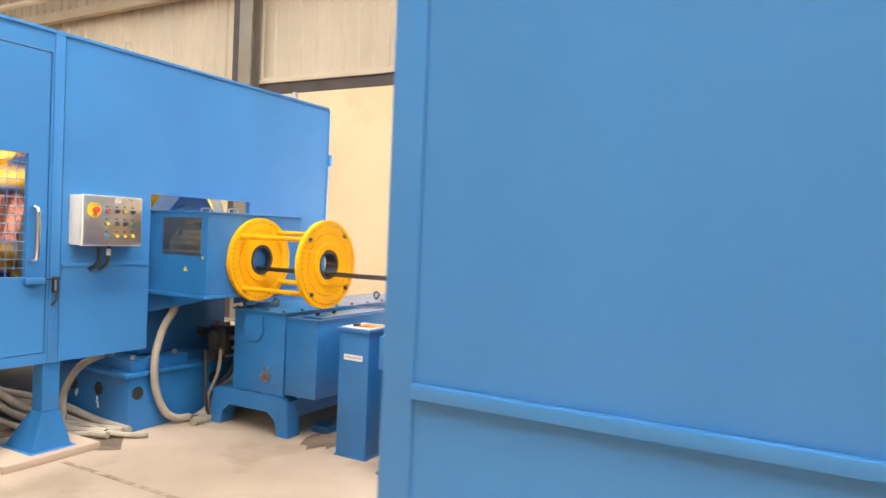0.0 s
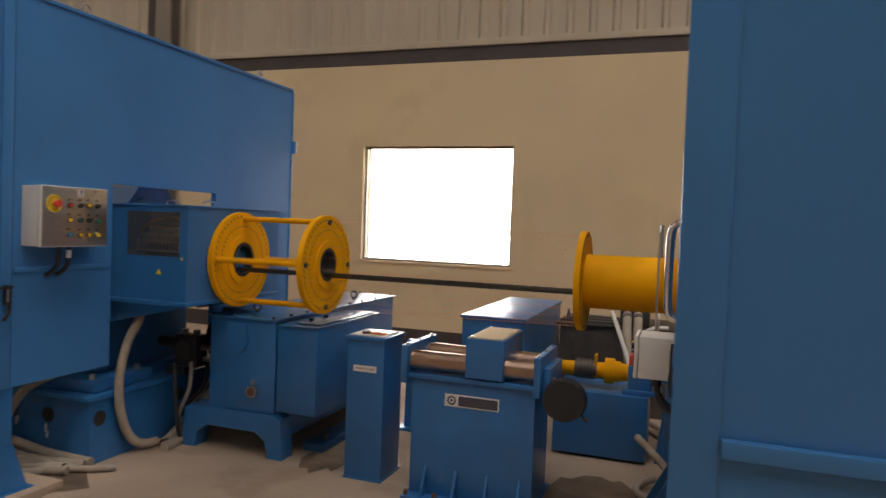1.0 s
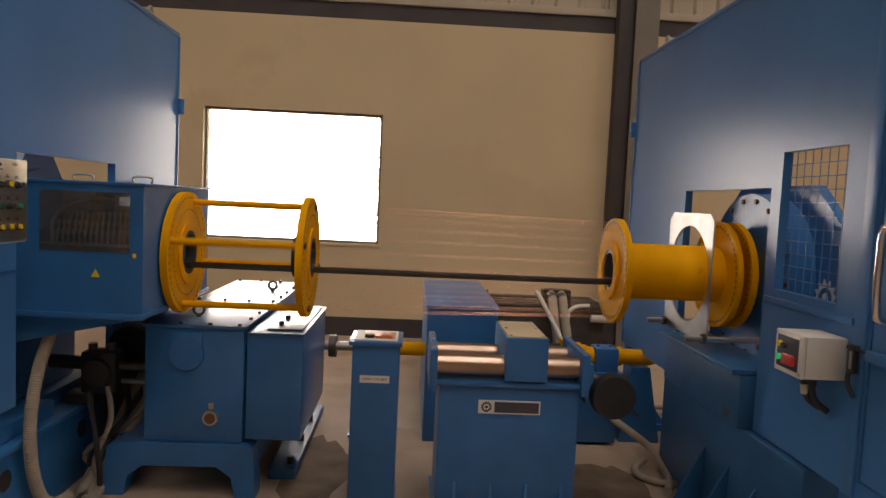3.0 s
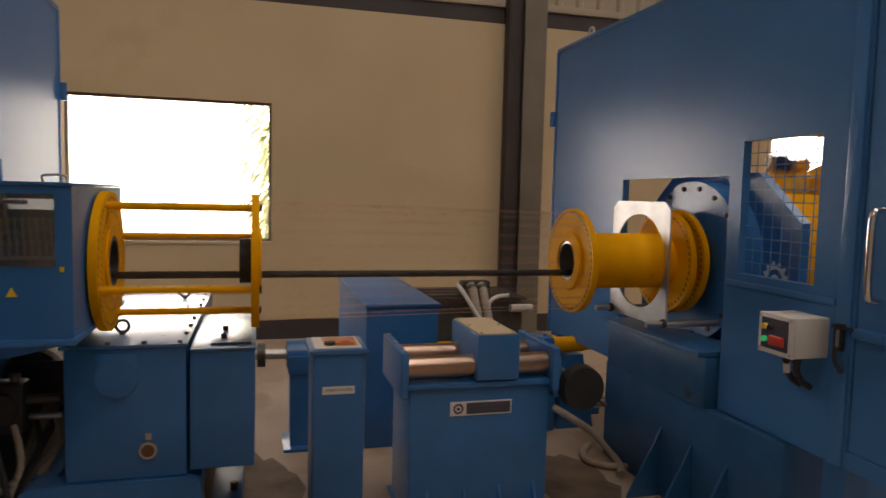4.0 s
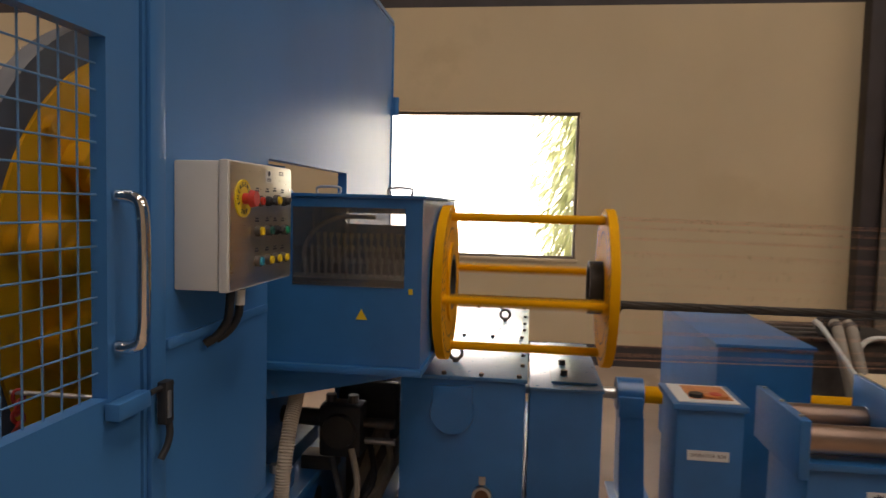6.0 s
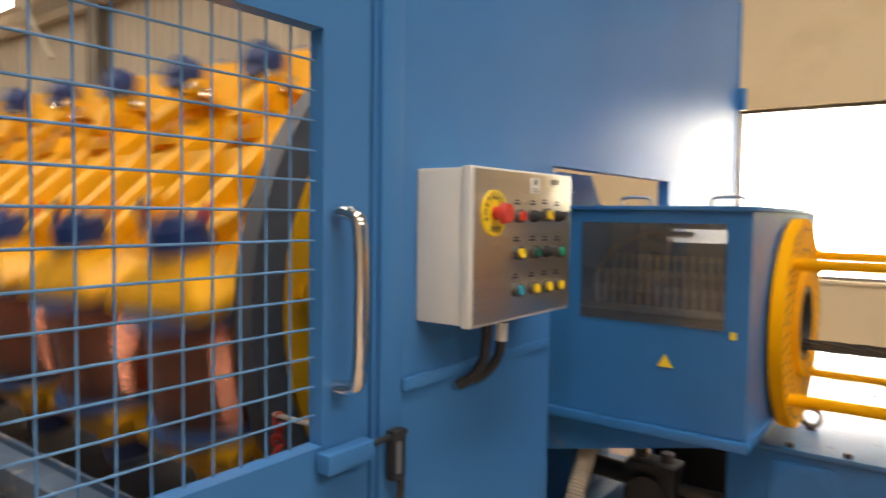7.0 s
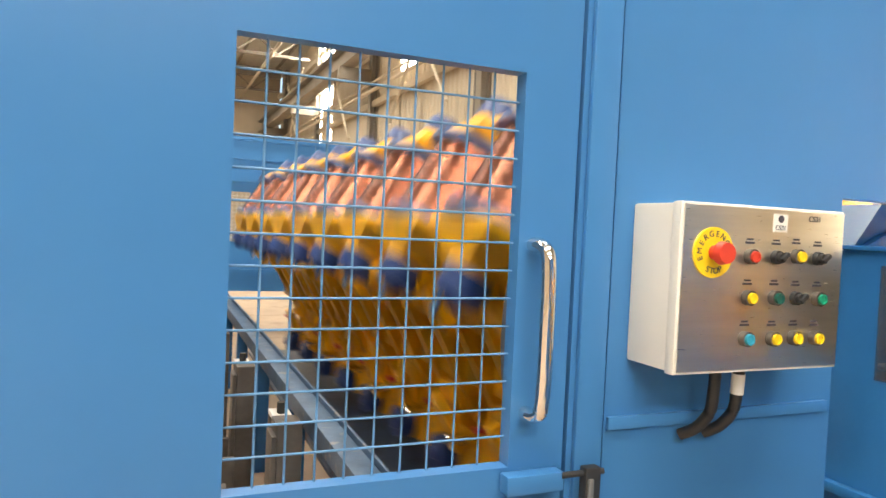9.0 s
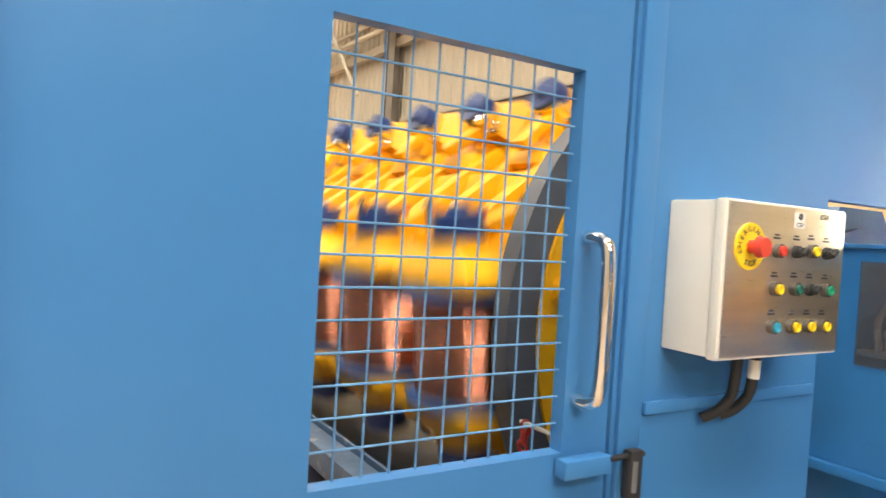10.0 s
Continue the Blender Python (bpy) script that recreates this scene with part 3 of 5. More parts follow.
def strander_cage(at, plate=True, stations=9, pitch=0.56, first=-0.50):
    """Three rows of copper bobbins in yellow cradles round a shaft along x; x = 0 is the end plate."""
    c = thing("strander_cage", "rotating yellow bobbin cage with rows of copper bobbins", "stranding machine", at, "strander cages")
    L = first - stations * pitch
    part("shaft", rod(B(), (0.25, 0, 0), (L - 0.2, 0, 0), 0.24, seg=28), BROWN, c)
    if plate:
        part("end_plate", ring(B(), -0.21, -0.16, 0.82, 0.16, 64), YELLOW_D, c)
        part("rim", ring(B(), -0.24, -0.17, 0.94, 0.822, 64), RIM, c, "dark grey steel rim of the end plate")
    else:
        part("end_drum", ring(B(), -0.22, 0.35, 0.36, 0.245, 56), YELLOW, c)
    part("end_plate", ring(B(), L, L + 0.03, 0.50, 0.16, 48), YELLOW_D, c)
    for k in range(12 if plate else 0):
        a = radians(30 * k + 15)
        bm = B()
        if k % 2:
            box(bm, -0.16, -0.07, 0.42, 0.66, -0.055, 0.055, 0.012)
            box(bm, -0.07, -0.055, 0.46, 0.62, -0.085, 0.085, 0.004)
        else:
            rod(bm, (-0.16, 0.58, 0), (-0.08, 0.58, 0), 0.115, 0.10, seg=24)
            rod(bm, (-0.08, 0.58, 0), (-0.05, 0.58, 0), 0.05, seg=16)
        rod(bm, (-0.16, 0.76, 0), (-0.13, 0.76, 0), 0.03, seg=12)
        bmesh.ops.transform(bm, matrix=Matrix.Rotation(a, 4, "X"), verts=bm.verts)
        part("end_lug", bm, YELLOW_D, c)
    for k in range(3 if plate else 0):
        bm = box(B(), -0.159, -0.05, 0.24, 0.40, -0.07, 0.07, 0.01)
        bmesh.ops.transform(bm, matrix=Matrix.Rotation(radians(120 * k + 40), 4, "X"), verts=bm.verts)
        part("junction_box", bm, NAVY, c, "dark blue box on the end plate")
    # one station; radial = local -y, tangential = local z
    spool = B()
    rings, turns = [], 16
    for k in range(turns * 4 + 1):
        z = -0.172 + 0.344 * k / (turns * 4)
        r = 0.216 + 0.0085 * math.sqrt(max(0.0, 1 - (2 * ((k % 4) / 4) - 1) ** 2)) if k % 4 else 0.2165
        rings.append([spool.verts.new((r * math.cos(2 * math.pi * q / 32), r * math.sin(2 * math.pi * q / 32), z)) for q in range(32)])
    for A, D in zip(rings, rings[1:]):
        for q in range(32):
            spool.faces.new((A[q], A[(q + 1) % 32], D[(q + 1) % 32], D[q]))
    spool.faces.new(rings[0]), spool.faces.new(rings[-1])
    spool = mesh_of("bobbin", spool, COPPER, 75)
    flange = B()
    rod(flange, (0, 0, -0.012), (0, 0, 0.012), 0.255, seg=32)
    flange = mesh_of("bobbin_flange", flange, FLANGE)
    arm = B()
    box(arm, -0.235, 0.235, -0.15, 0.30, -0.045, 0.0, 0.018)
    frustum(arm, -0.001, 0.225, 0.14, 0.085, 0.10, 0.085)
    rod(arm, (0, 0, 0.075), (0, 0, 0.11), 0.097, seg=20)
    arm = mesh_of("cradle_arm", arm, YELLOW_D)
    bracket = B()
    box(bracket, -0.085, 0.085, 0.12, 0.48, -0.06, 0.06, 0.02)
    box(bracket, -0.14, 0.14, 0.26, 0.36, -0.085, 0.10, 0.025)
    bracket = mesh_of("arm_bracket", bracket, YELLOW_D)
    knob = B()
    rod(knob, (0, 0, -0.05), (0, 0, 0.055), 0.095, 0.088, seg=24)
    rod(knob, (0, 0, 0.05), (0, 0, 0.08), 0.045, 0.03, seg=12)
    knob = mesh_of("pintle_cap", knob, NAVY)
    bolt = B()
    rod(bolt, (0, 0, -0.06), (0, 0, 0.06), 0.022, seg=10)
    rod(bolt, (0, 0, 0.03), (0, 0, 0.05), 0.036, seg=6)
    bolt = mesh_of("pintle_pin", bolt, CHROME)
    web = B()
    box(web, -0.042, 0.042, -0.035, 0.16, -0.45, 0.45, 0.018)
    web = mesh_of("web_plate", web, YELLOW_D)
    red = B()
    box(red, -0.02, 0.02, -0.012, 0.012, -0.03, 0.03, 0.004)
    red = mesh_of("brake_tag", red, RED)
    lever = B()
    box(lever, -0.04, 0.04, -0.16, 0.12, -0.03, 0.03, 0.012)
    rod(lever, (0, -0.14, -0.05), (0, -0.14, 0.05), 0.055, seg=14)
    lever = mesh_of("brake_lever", lever, YELLOW_D)

    def put(name, me, m):
        o = new(name, me)
        o.parent, o.matrix_basis = c, m

    for row in range(3):
        turn = Matrix.Rotation(radians(-120 * row), 4, "X")
        between = turn @ Matrix.Rotation(radians(-60), 4, "X")
        for s in (-1, 1):
            bm = B()
            box(bm, L + 0.03, -0.25, -0.46, -0.34, s * 0.34 - 0.06, s * 0.34 + 0.06, 0.01)
            bmesh.ops.transform(bm, matrix=turn, verts=bm.verts)
            part("beam", bm, YELLOW_D, c)
        for i in range(stations):
            x = first - pitch * i
            put("bobbin", spool, turn @ Matrix.Translation((x, -0.80, 0)) @ Matrix.Rotation(radians(37 * i), 4, "Z"))
            for s in (-1, 1):
                flip = Matrix.Identity(4) if s > 0 else Matrix.Rotation(radians(180), 4, "Y")
                put("bobbin_flange", flange, turn @ Matrix.Translation((x, -0.80, s * 0.185)))
                put("cradle_arm", arm, turn @ Matrix.Translation((x, -0.86, s * 0.245)) @ flip)
                put("arm_bracket", bracket, turn @ Matrix.Translation((x, -0.86, s * 0.30)) @ flip)
                put("pintle_cap", knob, turn @ Matrix.Translation((x, -0.86, s * 0.395)) @ flip)
                put("pintle_pin", bolt, turn @ Matrix.Translation((x + 0.2, -0.74, s * 0.43)))
                put("brake_lever", lever, turn @ Matrix.Translation((x + 0.03, -0.66, s * 0.42)) @ Matrix.Rotation(radians(s * 24), 4, "X") @ Matrix.Rotation(radians(17 * ((i * 7) % 5) - 34), 4, "Z"))
                put("web_plate", web, between @ Matrix.Translation((x + s * 0.14, -0.56, 0)))
            put("brake_tag", red, turn @ Matrix.Translation((x - 0.16, -0.64, 0.42)))
    return c


cage = strander_cage((-4.45, AX_Y, AX_Z))
cage_right = strander_cage((0.1, AX_Y, AX_Z), False)
cage_right.rotation_euler = (0, 0, math.pi)

# rail and roller blocks under the cage
rail = thing("loading_rail", "worn pale blue steel rail along the cage pit", "rail", (-4.3, 2.345, 0))
part("rail_beam", box(B(), -6.4, 0.25, 0.0, 0.085, 0.67, 0.75, 0.006), RAIL, rail)
part("rail_groove", box(B(), -6.4, 0.25, 0.0852, 0.0898, 0.66, 0.735), DARK, rail)
part("rail_lip", box(B(), -6.4, 0.25, 0.09, 0.102, 0.60, 0.765, 0.002), RAIL, rail)
for i in range(6):
    part("rail_post", box(B(), -0.58 - 1.05 * i, -0.50 - 1.05 * i, 0.01, 0.08, 0.0, 0.67), BLUE_M, rail)


def roller_block(m):
    k = thing("roller_block", "tall dark grey steel roller block on the floor beside the rail", "roller block", (0, 0, 0), "roller blocks")
    part("block", box(B(), -0.07, 0.07, -0.065, 0.03, 0, 0.74, 0.006), GREY_IRON, k)
    part("face_plate", box(B(), -0.055, 0.075, -0.085, -0.066, 0.0, 0.70, 0.004), GREY_IRON, k)
    tab = part("tab", box(B(), -0.25, -0.071, -0.05, 0.028, 0.70, 0.72, 0.003), GREY_BOX, k, "pale dusty bolt tab")
    part("bolt", rod(B(), (-0.17, -0.01, 0.72), (-0.17, -0.01, 0.765), 0.018, seg=6), DARK, tab)
    part("strut", box(B(), -0.25, -0.23, -0.05, 0.028, 0.0, 0.70, 0.003), GREY_IRON, k)
    for x in (0.30, 0.0, -0.34):
        bm = box(B(), x - 0.045, x + 0.045, -0.215, -0.2, 0.0, 0.34, 0.003)
        rod(bm, (x, -0.217, 0.34), (x, -0.198, 0.34), 0.047, seg=20)
        plate = part("side_plate", bm, GREY_IRON, k)
        part("rib", box(B(), x - 0.012, x + 0.012, -0.199, -0.09, 0.0, 0.36, 0.004), GREY_IRON, plate)
    part("tie_bar", box(B(), -0.36, 0.34, -0.15, -0.11, 0.10, 0.14, 0.004), GREY_IRON, k)
    k.matrix_basis = m
    return k


for i in range(6):
    d = 1.05 * i
    roller_block(pose(-4.36 - d, 2.31 - 0.03 * d, 0))
# Sheet added on the floor; its dark colour stands in for the pit.
tray = structure("drip_tray", box(B(), -10.6, -4.25, 2.76, 4.7, 0.002, 0.03, 0.004), PIT, "dark sheet added for the dark pit under the cage", "tray")


chain = thing("plastic_chain", "short red plastic chain hanging from a rod inside the guard", "chain", (-4.27, 2.60, 0.97))
part("rod", rod(B(), (0.34, 0, 0.03), (-0.02, 0, 0.03), 0.006, seg=10), STEEL, chain, "bare steel rod")
for i in range(5):
    bm = B()
    tube(bm, [(0.012 * math.cos(2 * math.pi * k / 12), 0, 0.018 * math.sin(2 * math.pi * k / 12)) for k in range(13)], 0.005, 8)
    bmesh.ops.transform(bm, matrix=pose(0.004 * i, -0.006 * i, 0.018 - 0.022 * i, 10 * i, 0, 90 * (i % 2) + 20), verts=bm.verts)
    part("link", bm, RED, chain)


# ---- control boxes ----
def button(parent, x, y, z, kind, mat, r=0.0135):
    bm = B()
    if kind == "push":
        ring(bm, x, x + 0.013, r * 1.02, r * 0.80, 24, y, z)
        bezel = part("button_bezel", bm, GREY_IRON, parent)
        bm = B()
        rod(bm, (x, y, z), (x + 0.0165, y, z), r * 0.79, r * 0.74, seg=20)
        part("push_button", bm, mat, bezel)
        part("lens_ring", ring(B(), x + 0.0165, x + 0.0185, r * 0.74, r * 0.5, 20, y, z), mat, bezel)
        return bezel
    if kind == "switch":
        rod(bm, (x, y, z), (x + 0.010, y, z), r * 0.98, r * 0.9, seg=24)
        rod(bm, (x + 0.010, y, z), (x + 0.018, y, z), r * 0.7, seg=16)
        turned = Matrix.Translation((x, y, z)) @ Matrix.Rotation(radians(-52), 4, "X") @ Matrix.Translation((-x, -y, -z))
        lev = box(B(), x + 0.014, x + 0.024, y - 0.004, y + 0.004, z - 0.008, z + 0.013, 0.002)
        bmesh.ops.transform(lev, matrix=turned, verts=lev.verts)
        switch = part("selector_switch", bm, mat, parent)
        part("switch_lever", lev, mat, switch)
        return switch


cb = thing("control_box", "grey control box with a stainless front, buttons and emergency stop", "control box", (XL, 2.82, 1.26))
C0 = Matrix.Translation((-XL, -2.82, -1.26))


def cbp(name, bm, mat, parent=None, label=""):
    bmesh.ops.transform(bm, matrix=C0, verts=bm.verts)
    return part(name, bm, mat, parent or cb, label)


cbp("body", box(B(), XL, -3.782, 2.622, 3.020, 1.258, 1.558, 0.006), GREY_BOX)
cbp("lid", box(B(), -3.780, -3.757, 2.618, 3.024, 1.255, 1.561, 0.005), GREY_BOX)
fp = cbp("front_plate", box(B(), -3.757, -3.754, 2.624, 3.019, 1.261, 1.556, 0.001), BRUSHED, None, "brushed stainless front plate")
F = -3.754 - XL
keys = [("push", RED, 2.777, 1.468), ("switch", BLACK, 2.842, 1.468), ("push", LEMON, 2.893, 1.471), ("switch", BLACK, 2.950, 1.468),
        ("push", LEMON, 2.776, 1.393), ("push", DGREEN, 2.842, 1.393), ("switch", BLACK, 2.897, 1.392), ("push", GREEN, 2.954, 1.391),
        ("push", CYAN, 2.775, 1.318), ("push", LEMON, 2.842, 1.317), ("push", LEMON, 2.897, 1.317), ("push", LEMON, 2.952, 1.316)]
for kind, mat, y, z in keys:
    button(cb, F, y - 2.82, z - 1.26, kind, mat)
    part("caption_bar", box(B(), F, F + 0.001, y - 2.82 - 0.011, y - 2.82 + 0.011, z - 1.26 + 0.023, z - 1.26 + 0.027), BARS, cb)
    part("caption_bar", box(B(), F, F + 0.001, y - 2.82 - 0.008, y - 2.82 + 0.008, z - 1.26 + 0.0295, z - 1.26 + 0.033), BARS, cb)
ey, ez = 2.690 - 2.82, 1.473 - 1.26
es = part("emergency_stop", rod(B(), (F, ey, ez), (F + 0.004, ey, ez), 0.045, seg=40), LEMON, cb, "yellow emergency stop disc")
bm = B()
rod(bm, (F + 0.004, ey, ez), (F + 0.022, ey, ez), 0.013, seg=20)
rod(bm, (F + 0.022, ey, ez), (F + 0.036, ey, ez), 0.021, 0.018, seg=28)
part("mushroom_button", bm, RED, es, "red mushroom button")
for word, start, step, sign in (("EMERGENCY", 200, -24, 1), ("STOP", 246, 17, -1)):
    for i, ch in enumerate(word):
        a = start + step * i
        y, z = ey + 0.033 * math.cos(radians(a)), ez + 0.033 * math.sin(radians(a))
        up = a - 90 if sign > 0 else a + 90
        text("letter", ch, 0.0155, BARS, es, Matrix.Translation((F + 0.0045, y, z)) @ Matrix(((0, 0, 1, 0), (1, 0, 0, 0), (0, 1, 0, 0), (0, 0, 0, 1))) @ Matrix.Rotation(radians(up), 4, "Z"))
tag = part("tag", box(B(), F, F + 0.002, 0.012, 0.046, 0.255, 0.288), WHITE, cb, "small white tag")
part("tag_hole", rod(B(), (F + 0.002, 0.029, 0.279), (F + 0.003, 0.029, 0.279), 0.007, seg=14), BARS, tag)
text("letter", "CS31", 0.0125, BARS, tag, Matrix.Translation((F + 0.0025, 0.029, 0.2625)) @ Matrix(((0, 0, 1, 0), (1, 0, 0, 0), (0, 1, 0, 0), (0, 0, 0, 1))))
text("letter", "CS31", 0.015, BARS, cb, Matrix.Translation((F + 0.001, 0.118, 0.282)) @ Matrix(((0, 0, 1, 0), (1, 0, 0, 0), (0, 1, 0, 0), (0, 0, 0, 1))))
for y in (2.785, 2.845):
    bm = B()
    tube(bm, [(-3.825, y, 1.26), (-3.828, y, 1.20), (-3.835, y, 1.16), (-3.855, y - 0.012, 1.125), (-3.88, y - 0.03, 1.105)], 0.0115, 12)
    cable = cbp("cable", bm, BLACK, None, "black cable running down from the box")
cbp("cable_tie", rod(B(), (-3.828, 2.845, 1.195), (-3.826, 2.845, 1.235), 0.0128, seg=14), WHITE)

sb_ = thing("push_button_station", "small grey push-button box fixed to the guard", "control box", (XR, 2.69, 0.93))
sb_.scale = (0.86, 1, 1)
part("body", box(B(), -0.17, 0, -0.09, 0.082, 0, 0.148, 0.008), GREY_BOX, sb_)
part("lid", box(B(), -0.187, -0.171, -0.091, 0.083, -0.001, 0.149, 0.006), GREY_BOX, sb_)
part("name_plate", box(B(), -0.19, -0.187, -0.068, 0.064, 0.018, 0.132), PLATE_D, sb_, "dark button plate")
part("stop_button", box(B(), -0.208, -0.1901, -0.055, 0.012, 0.035, 0.072, 0.006), RED, sb_, "wide red stop button")
part("caption_bar", box(B(), -0.1908, -0.1901, -0.04, 0.02, 0.112, 0.12), GREY_IRON, sb_)
for y, z, m in ((0.042, 0.052, LED), (0.040, 0.1, LEMON), (0.012, 0.098, BLACK)):
    part("push_button", rod(B(), (-0.19, y, z), (-0.205, y, z), 0.011, seg=18), m, sb_)
for y, z in ((-0.08, 0.012), (0.072, 0.012), (-0.08, 0.138), (0.072, 0.138)):
    part("screw", rod(B(), (-0.188, y, z), (-0.19, y, z), 0.006, seg=10), STEEL, sb_)
for y in (0.02, -0.03):
    part("gland", rod(B(), (-0.095, y, 0.0), (-0.095, y, -0.03), 0.017, seg=12), BLACK, sb_)
    part("cable", tube(B(), [(-0.095, y, -0.02), (-0.09, y, -0.06), (-0.07, y - 0.005, -0.095), (-0.03, y - 0.012, -0.12)], 0.0125, 10), BLACK, sb_)
part("cable_tag", rod(B(), (-0.093, 0.02, -0.04), (-0.088, 0.02, -0.075), 0.0142, seg=12), WHITE, sb_)

# ---- left head with the open yellow reel ----
head = thing("machine_housing", "blue box housing with a smoked window on the strander's end", "machine housing", (-3.40, AX_Y, 0.94))


def hp(name, bm, mat, parent=None, label=""):
    bmesh.ops.transform(bm, matrix=Matrix.Translation((3.40, -AX_Y, -0.94)), verts=bm.verts)
    return part(name, bm, mat, parent or head, label)


hp("front_panel", sheet(B(), "y", 3.25, 0.006, (-4.02, -3.41), (0.95, 1.485), [(-3.83, -3.465, 1.205, 1.453)]), BLUE_M)
hp("rear_panel", sheet(B(), "y", 4.144, 0.006, (-4.02, -3.41), (0.95, 1.485), [(-3.886, -3.60, 1.375, 1.425)]), BLUE_M)
hp("end_panel", box(B(), -3.416, -3.41, 3.257, 4.143, 0.95, 1.485), BLUE_M)
hp("end_panel", box(B(), -4.02, -4.014, 3.257, 4.143, 0.95, 1.485), BLUE_M)
hp("inner_shaft", rod(B(), (-4.013, AX_Y, AX_Z), (-3.417, AX_Y, AX_Z), 0.12, seg=28), DARK)
hp("shelf", box(B(), -4.05, -3.402, 3.232, 4.17, 0.925, 0.949, 0.004), BLUE_M)
hp("lid", box(B(), -4.03, -3.40, 3.24, 4.16, 1.486, 1.497, 0.003), BLUE_M)
hp("sight_window", box(B(), -3.83, -3.465, 3.245, 3.249, 1.203, 1.455, 0.001), TINTED, None, "smoked acrylic sight window")
bm = B()
box(bm, -3.86, -3.45, 3.27, 3.36, 1.225, 1.232)
for i in range(15):
    for j in range(3):
        x, y, z = -3.80 + 0.023 * i + 0.007 * j, 3.285 + 0.045 * j, 1.232 + 0.038 * j
        rod(bm, (x, y, z), (x, y, z + 0.045), 0.004, seg=8)
        rod(bm, (x, y, z + 0.045), (x, y, z + 0.060), 0.0085, 0.007, seg=8)
tagged(hp("wire_guide", bm, STEEL, None, "rows of bright steel wire guides behind the window"), kind="stuff")
tri = B()
vs = [tri.verts.new((-3.60 + dx, 3.246 - dy, 1.10 + dz)) for dy in (0, 0.002) for dx, dz in ((-0.019, 0), (0.019, 0), (0, 0.033))]
tri.faces.new(vs[:3]), tri.faces.new(vs[3:])
for i in range(3):
    tri.faces.new((vs[i], vs[(i + 1) % 3], vs[3 + (i + 1) % 3], vs[3 + i]))
hp("tag", box(B(), -3.45, -3.437, 3.246, 3.2495, 1.185, 1.203), LEMON)
hp("warning_sign", tri, LEMON, None, "yellow warning triangle")
for x in (-3.82, -3.55):
    bm = B()
    tube(bm, [(x - 0.04, 3.6, 1.497), (x - 0.04, 3.6, 1.525), (x + 0.04, 3.6, 1.525), (x + 0.04, 3.6, 1.497)], 0.005, 8)
    hp("lid_handle", bm, STEEL)
for y in (3.3, 4.1):
    bm = B()
    v = [bm.verts.new(q) for q in ((-3.41, y, 0.924), (-4.03, y, 0.924), (-4.03, y, 0.785), (-3.41, y + 0.02, 0.924), (-4.03, y + 0.02, 0.924), (-4.03, y + 0.02, 0.785))]
    bm.faces.new(v[:3]), bm.faces.new(v[3:][::-1])
    for i in range(3):
        bm.faces.new((v[i], v[(i + 1) % 3], v[3 + (i + 1) % 3], v[3 + i]))
    hp("bracket", bm, BLUE_M)
bm = B()
ring(bm, -4.30, -4.05, 0.37, 0.14, 48, AX_Y, AX_Z)
hp("bearing_housing", bm, BLUE_M)
bm = B()
crown = [(-0.28, 0.24), (-0.12, 0.43), (0.12, 0.43), (0.28, 0.24)]
lo, hi = ([bm.verts.new((x, AX_Y + q, AX_Z + r)) for q, r in crown] for x in (-4.28, -4.07))
bm.faces.new(lo), bm.faces.new(hi)
for i in range(4):
    bm.faces.new((lo[i], lo[(i + 1) % 4], hi[(i + 1) % 4], hi[i]))
hp("bearing_cap", bm, BLUE_M)
hp("inner_hose", tube(B(), [(-3.80, 3.30, 1.24), (-3.815, 3.32, 1.31), (-3.79, 3.36, 1.38), (-3.72, 3.42, 1.42), (-3.62, 3.5, 1.42)], 0.008, 10), HOSE, None, "thin curved hose inside the housing")


def open_reel():
    r = thing("open_reel", "open yellow reel of two drilled flanges joined by four tie bars", "wire guide reel", (-3.385, AX_Y, AX_Z))
    for x, R, ri in ((-0.015, 0.29, 0.105), (0.575, 0.29, 0.098)):
        bm = ring(B(), x, x + 0.032, R, ri, 64)
        part("flange", bm, YELLOW, r)
        part("bush", ring(B(), x - 0.05, x + 0.04, ri - 0.001, ri - 0.018, 40), DARK, r, "dark steel bush")
        part("hub_ring", ring(B(), x + 0.033, x + 0.041, ri + 0.045, ri + 0.002, 40), YELLOW, r)
        # Solid dark plugs paint the shade inside the drilled holes.
        bm = B()
        for k in range(48):
            a = 2 * math.pi * k / 48
            for q, rr in ((0.262, 0.006), (0.205, 0.0048)):
                rod(bm, (x - 0.0008, q * math.cos(a), q * math.sin(a)), (x + 0.0328, q * math.cos(a), q * math.sin(a)), rr, seg=6)
        tagged(part("wire_hole", bm, DARK, r), kind="stuff")
    for k in range(4):
        a = radians(90 * k)
        y, z = -0.25 * math.cos(a), 0.25 * math.sin(a)
        part("tie_bar", rod(B(), (0.017, y, z), (0.575, y, z), 0.0165, seg=16), YELLOW, r)
        part("nut", rod(B(), (0.607, y, z), (0.617, y, z), 0.016, seg=6), DARK, r)
    for k in range(24):
        a = 2 * math.pi * (k + 0.3) / 24
        part("copper_wire", rod(B(), (0.60, 0.262 * math.cos(a), 0.262 * math.sin(a)), (2.09, 0.236 * math.cos(a), 0.236 * math.sin(a)), 0.0008, seg=5, caps=False), COPPER_W, r)
    return r


reel = open_reel()


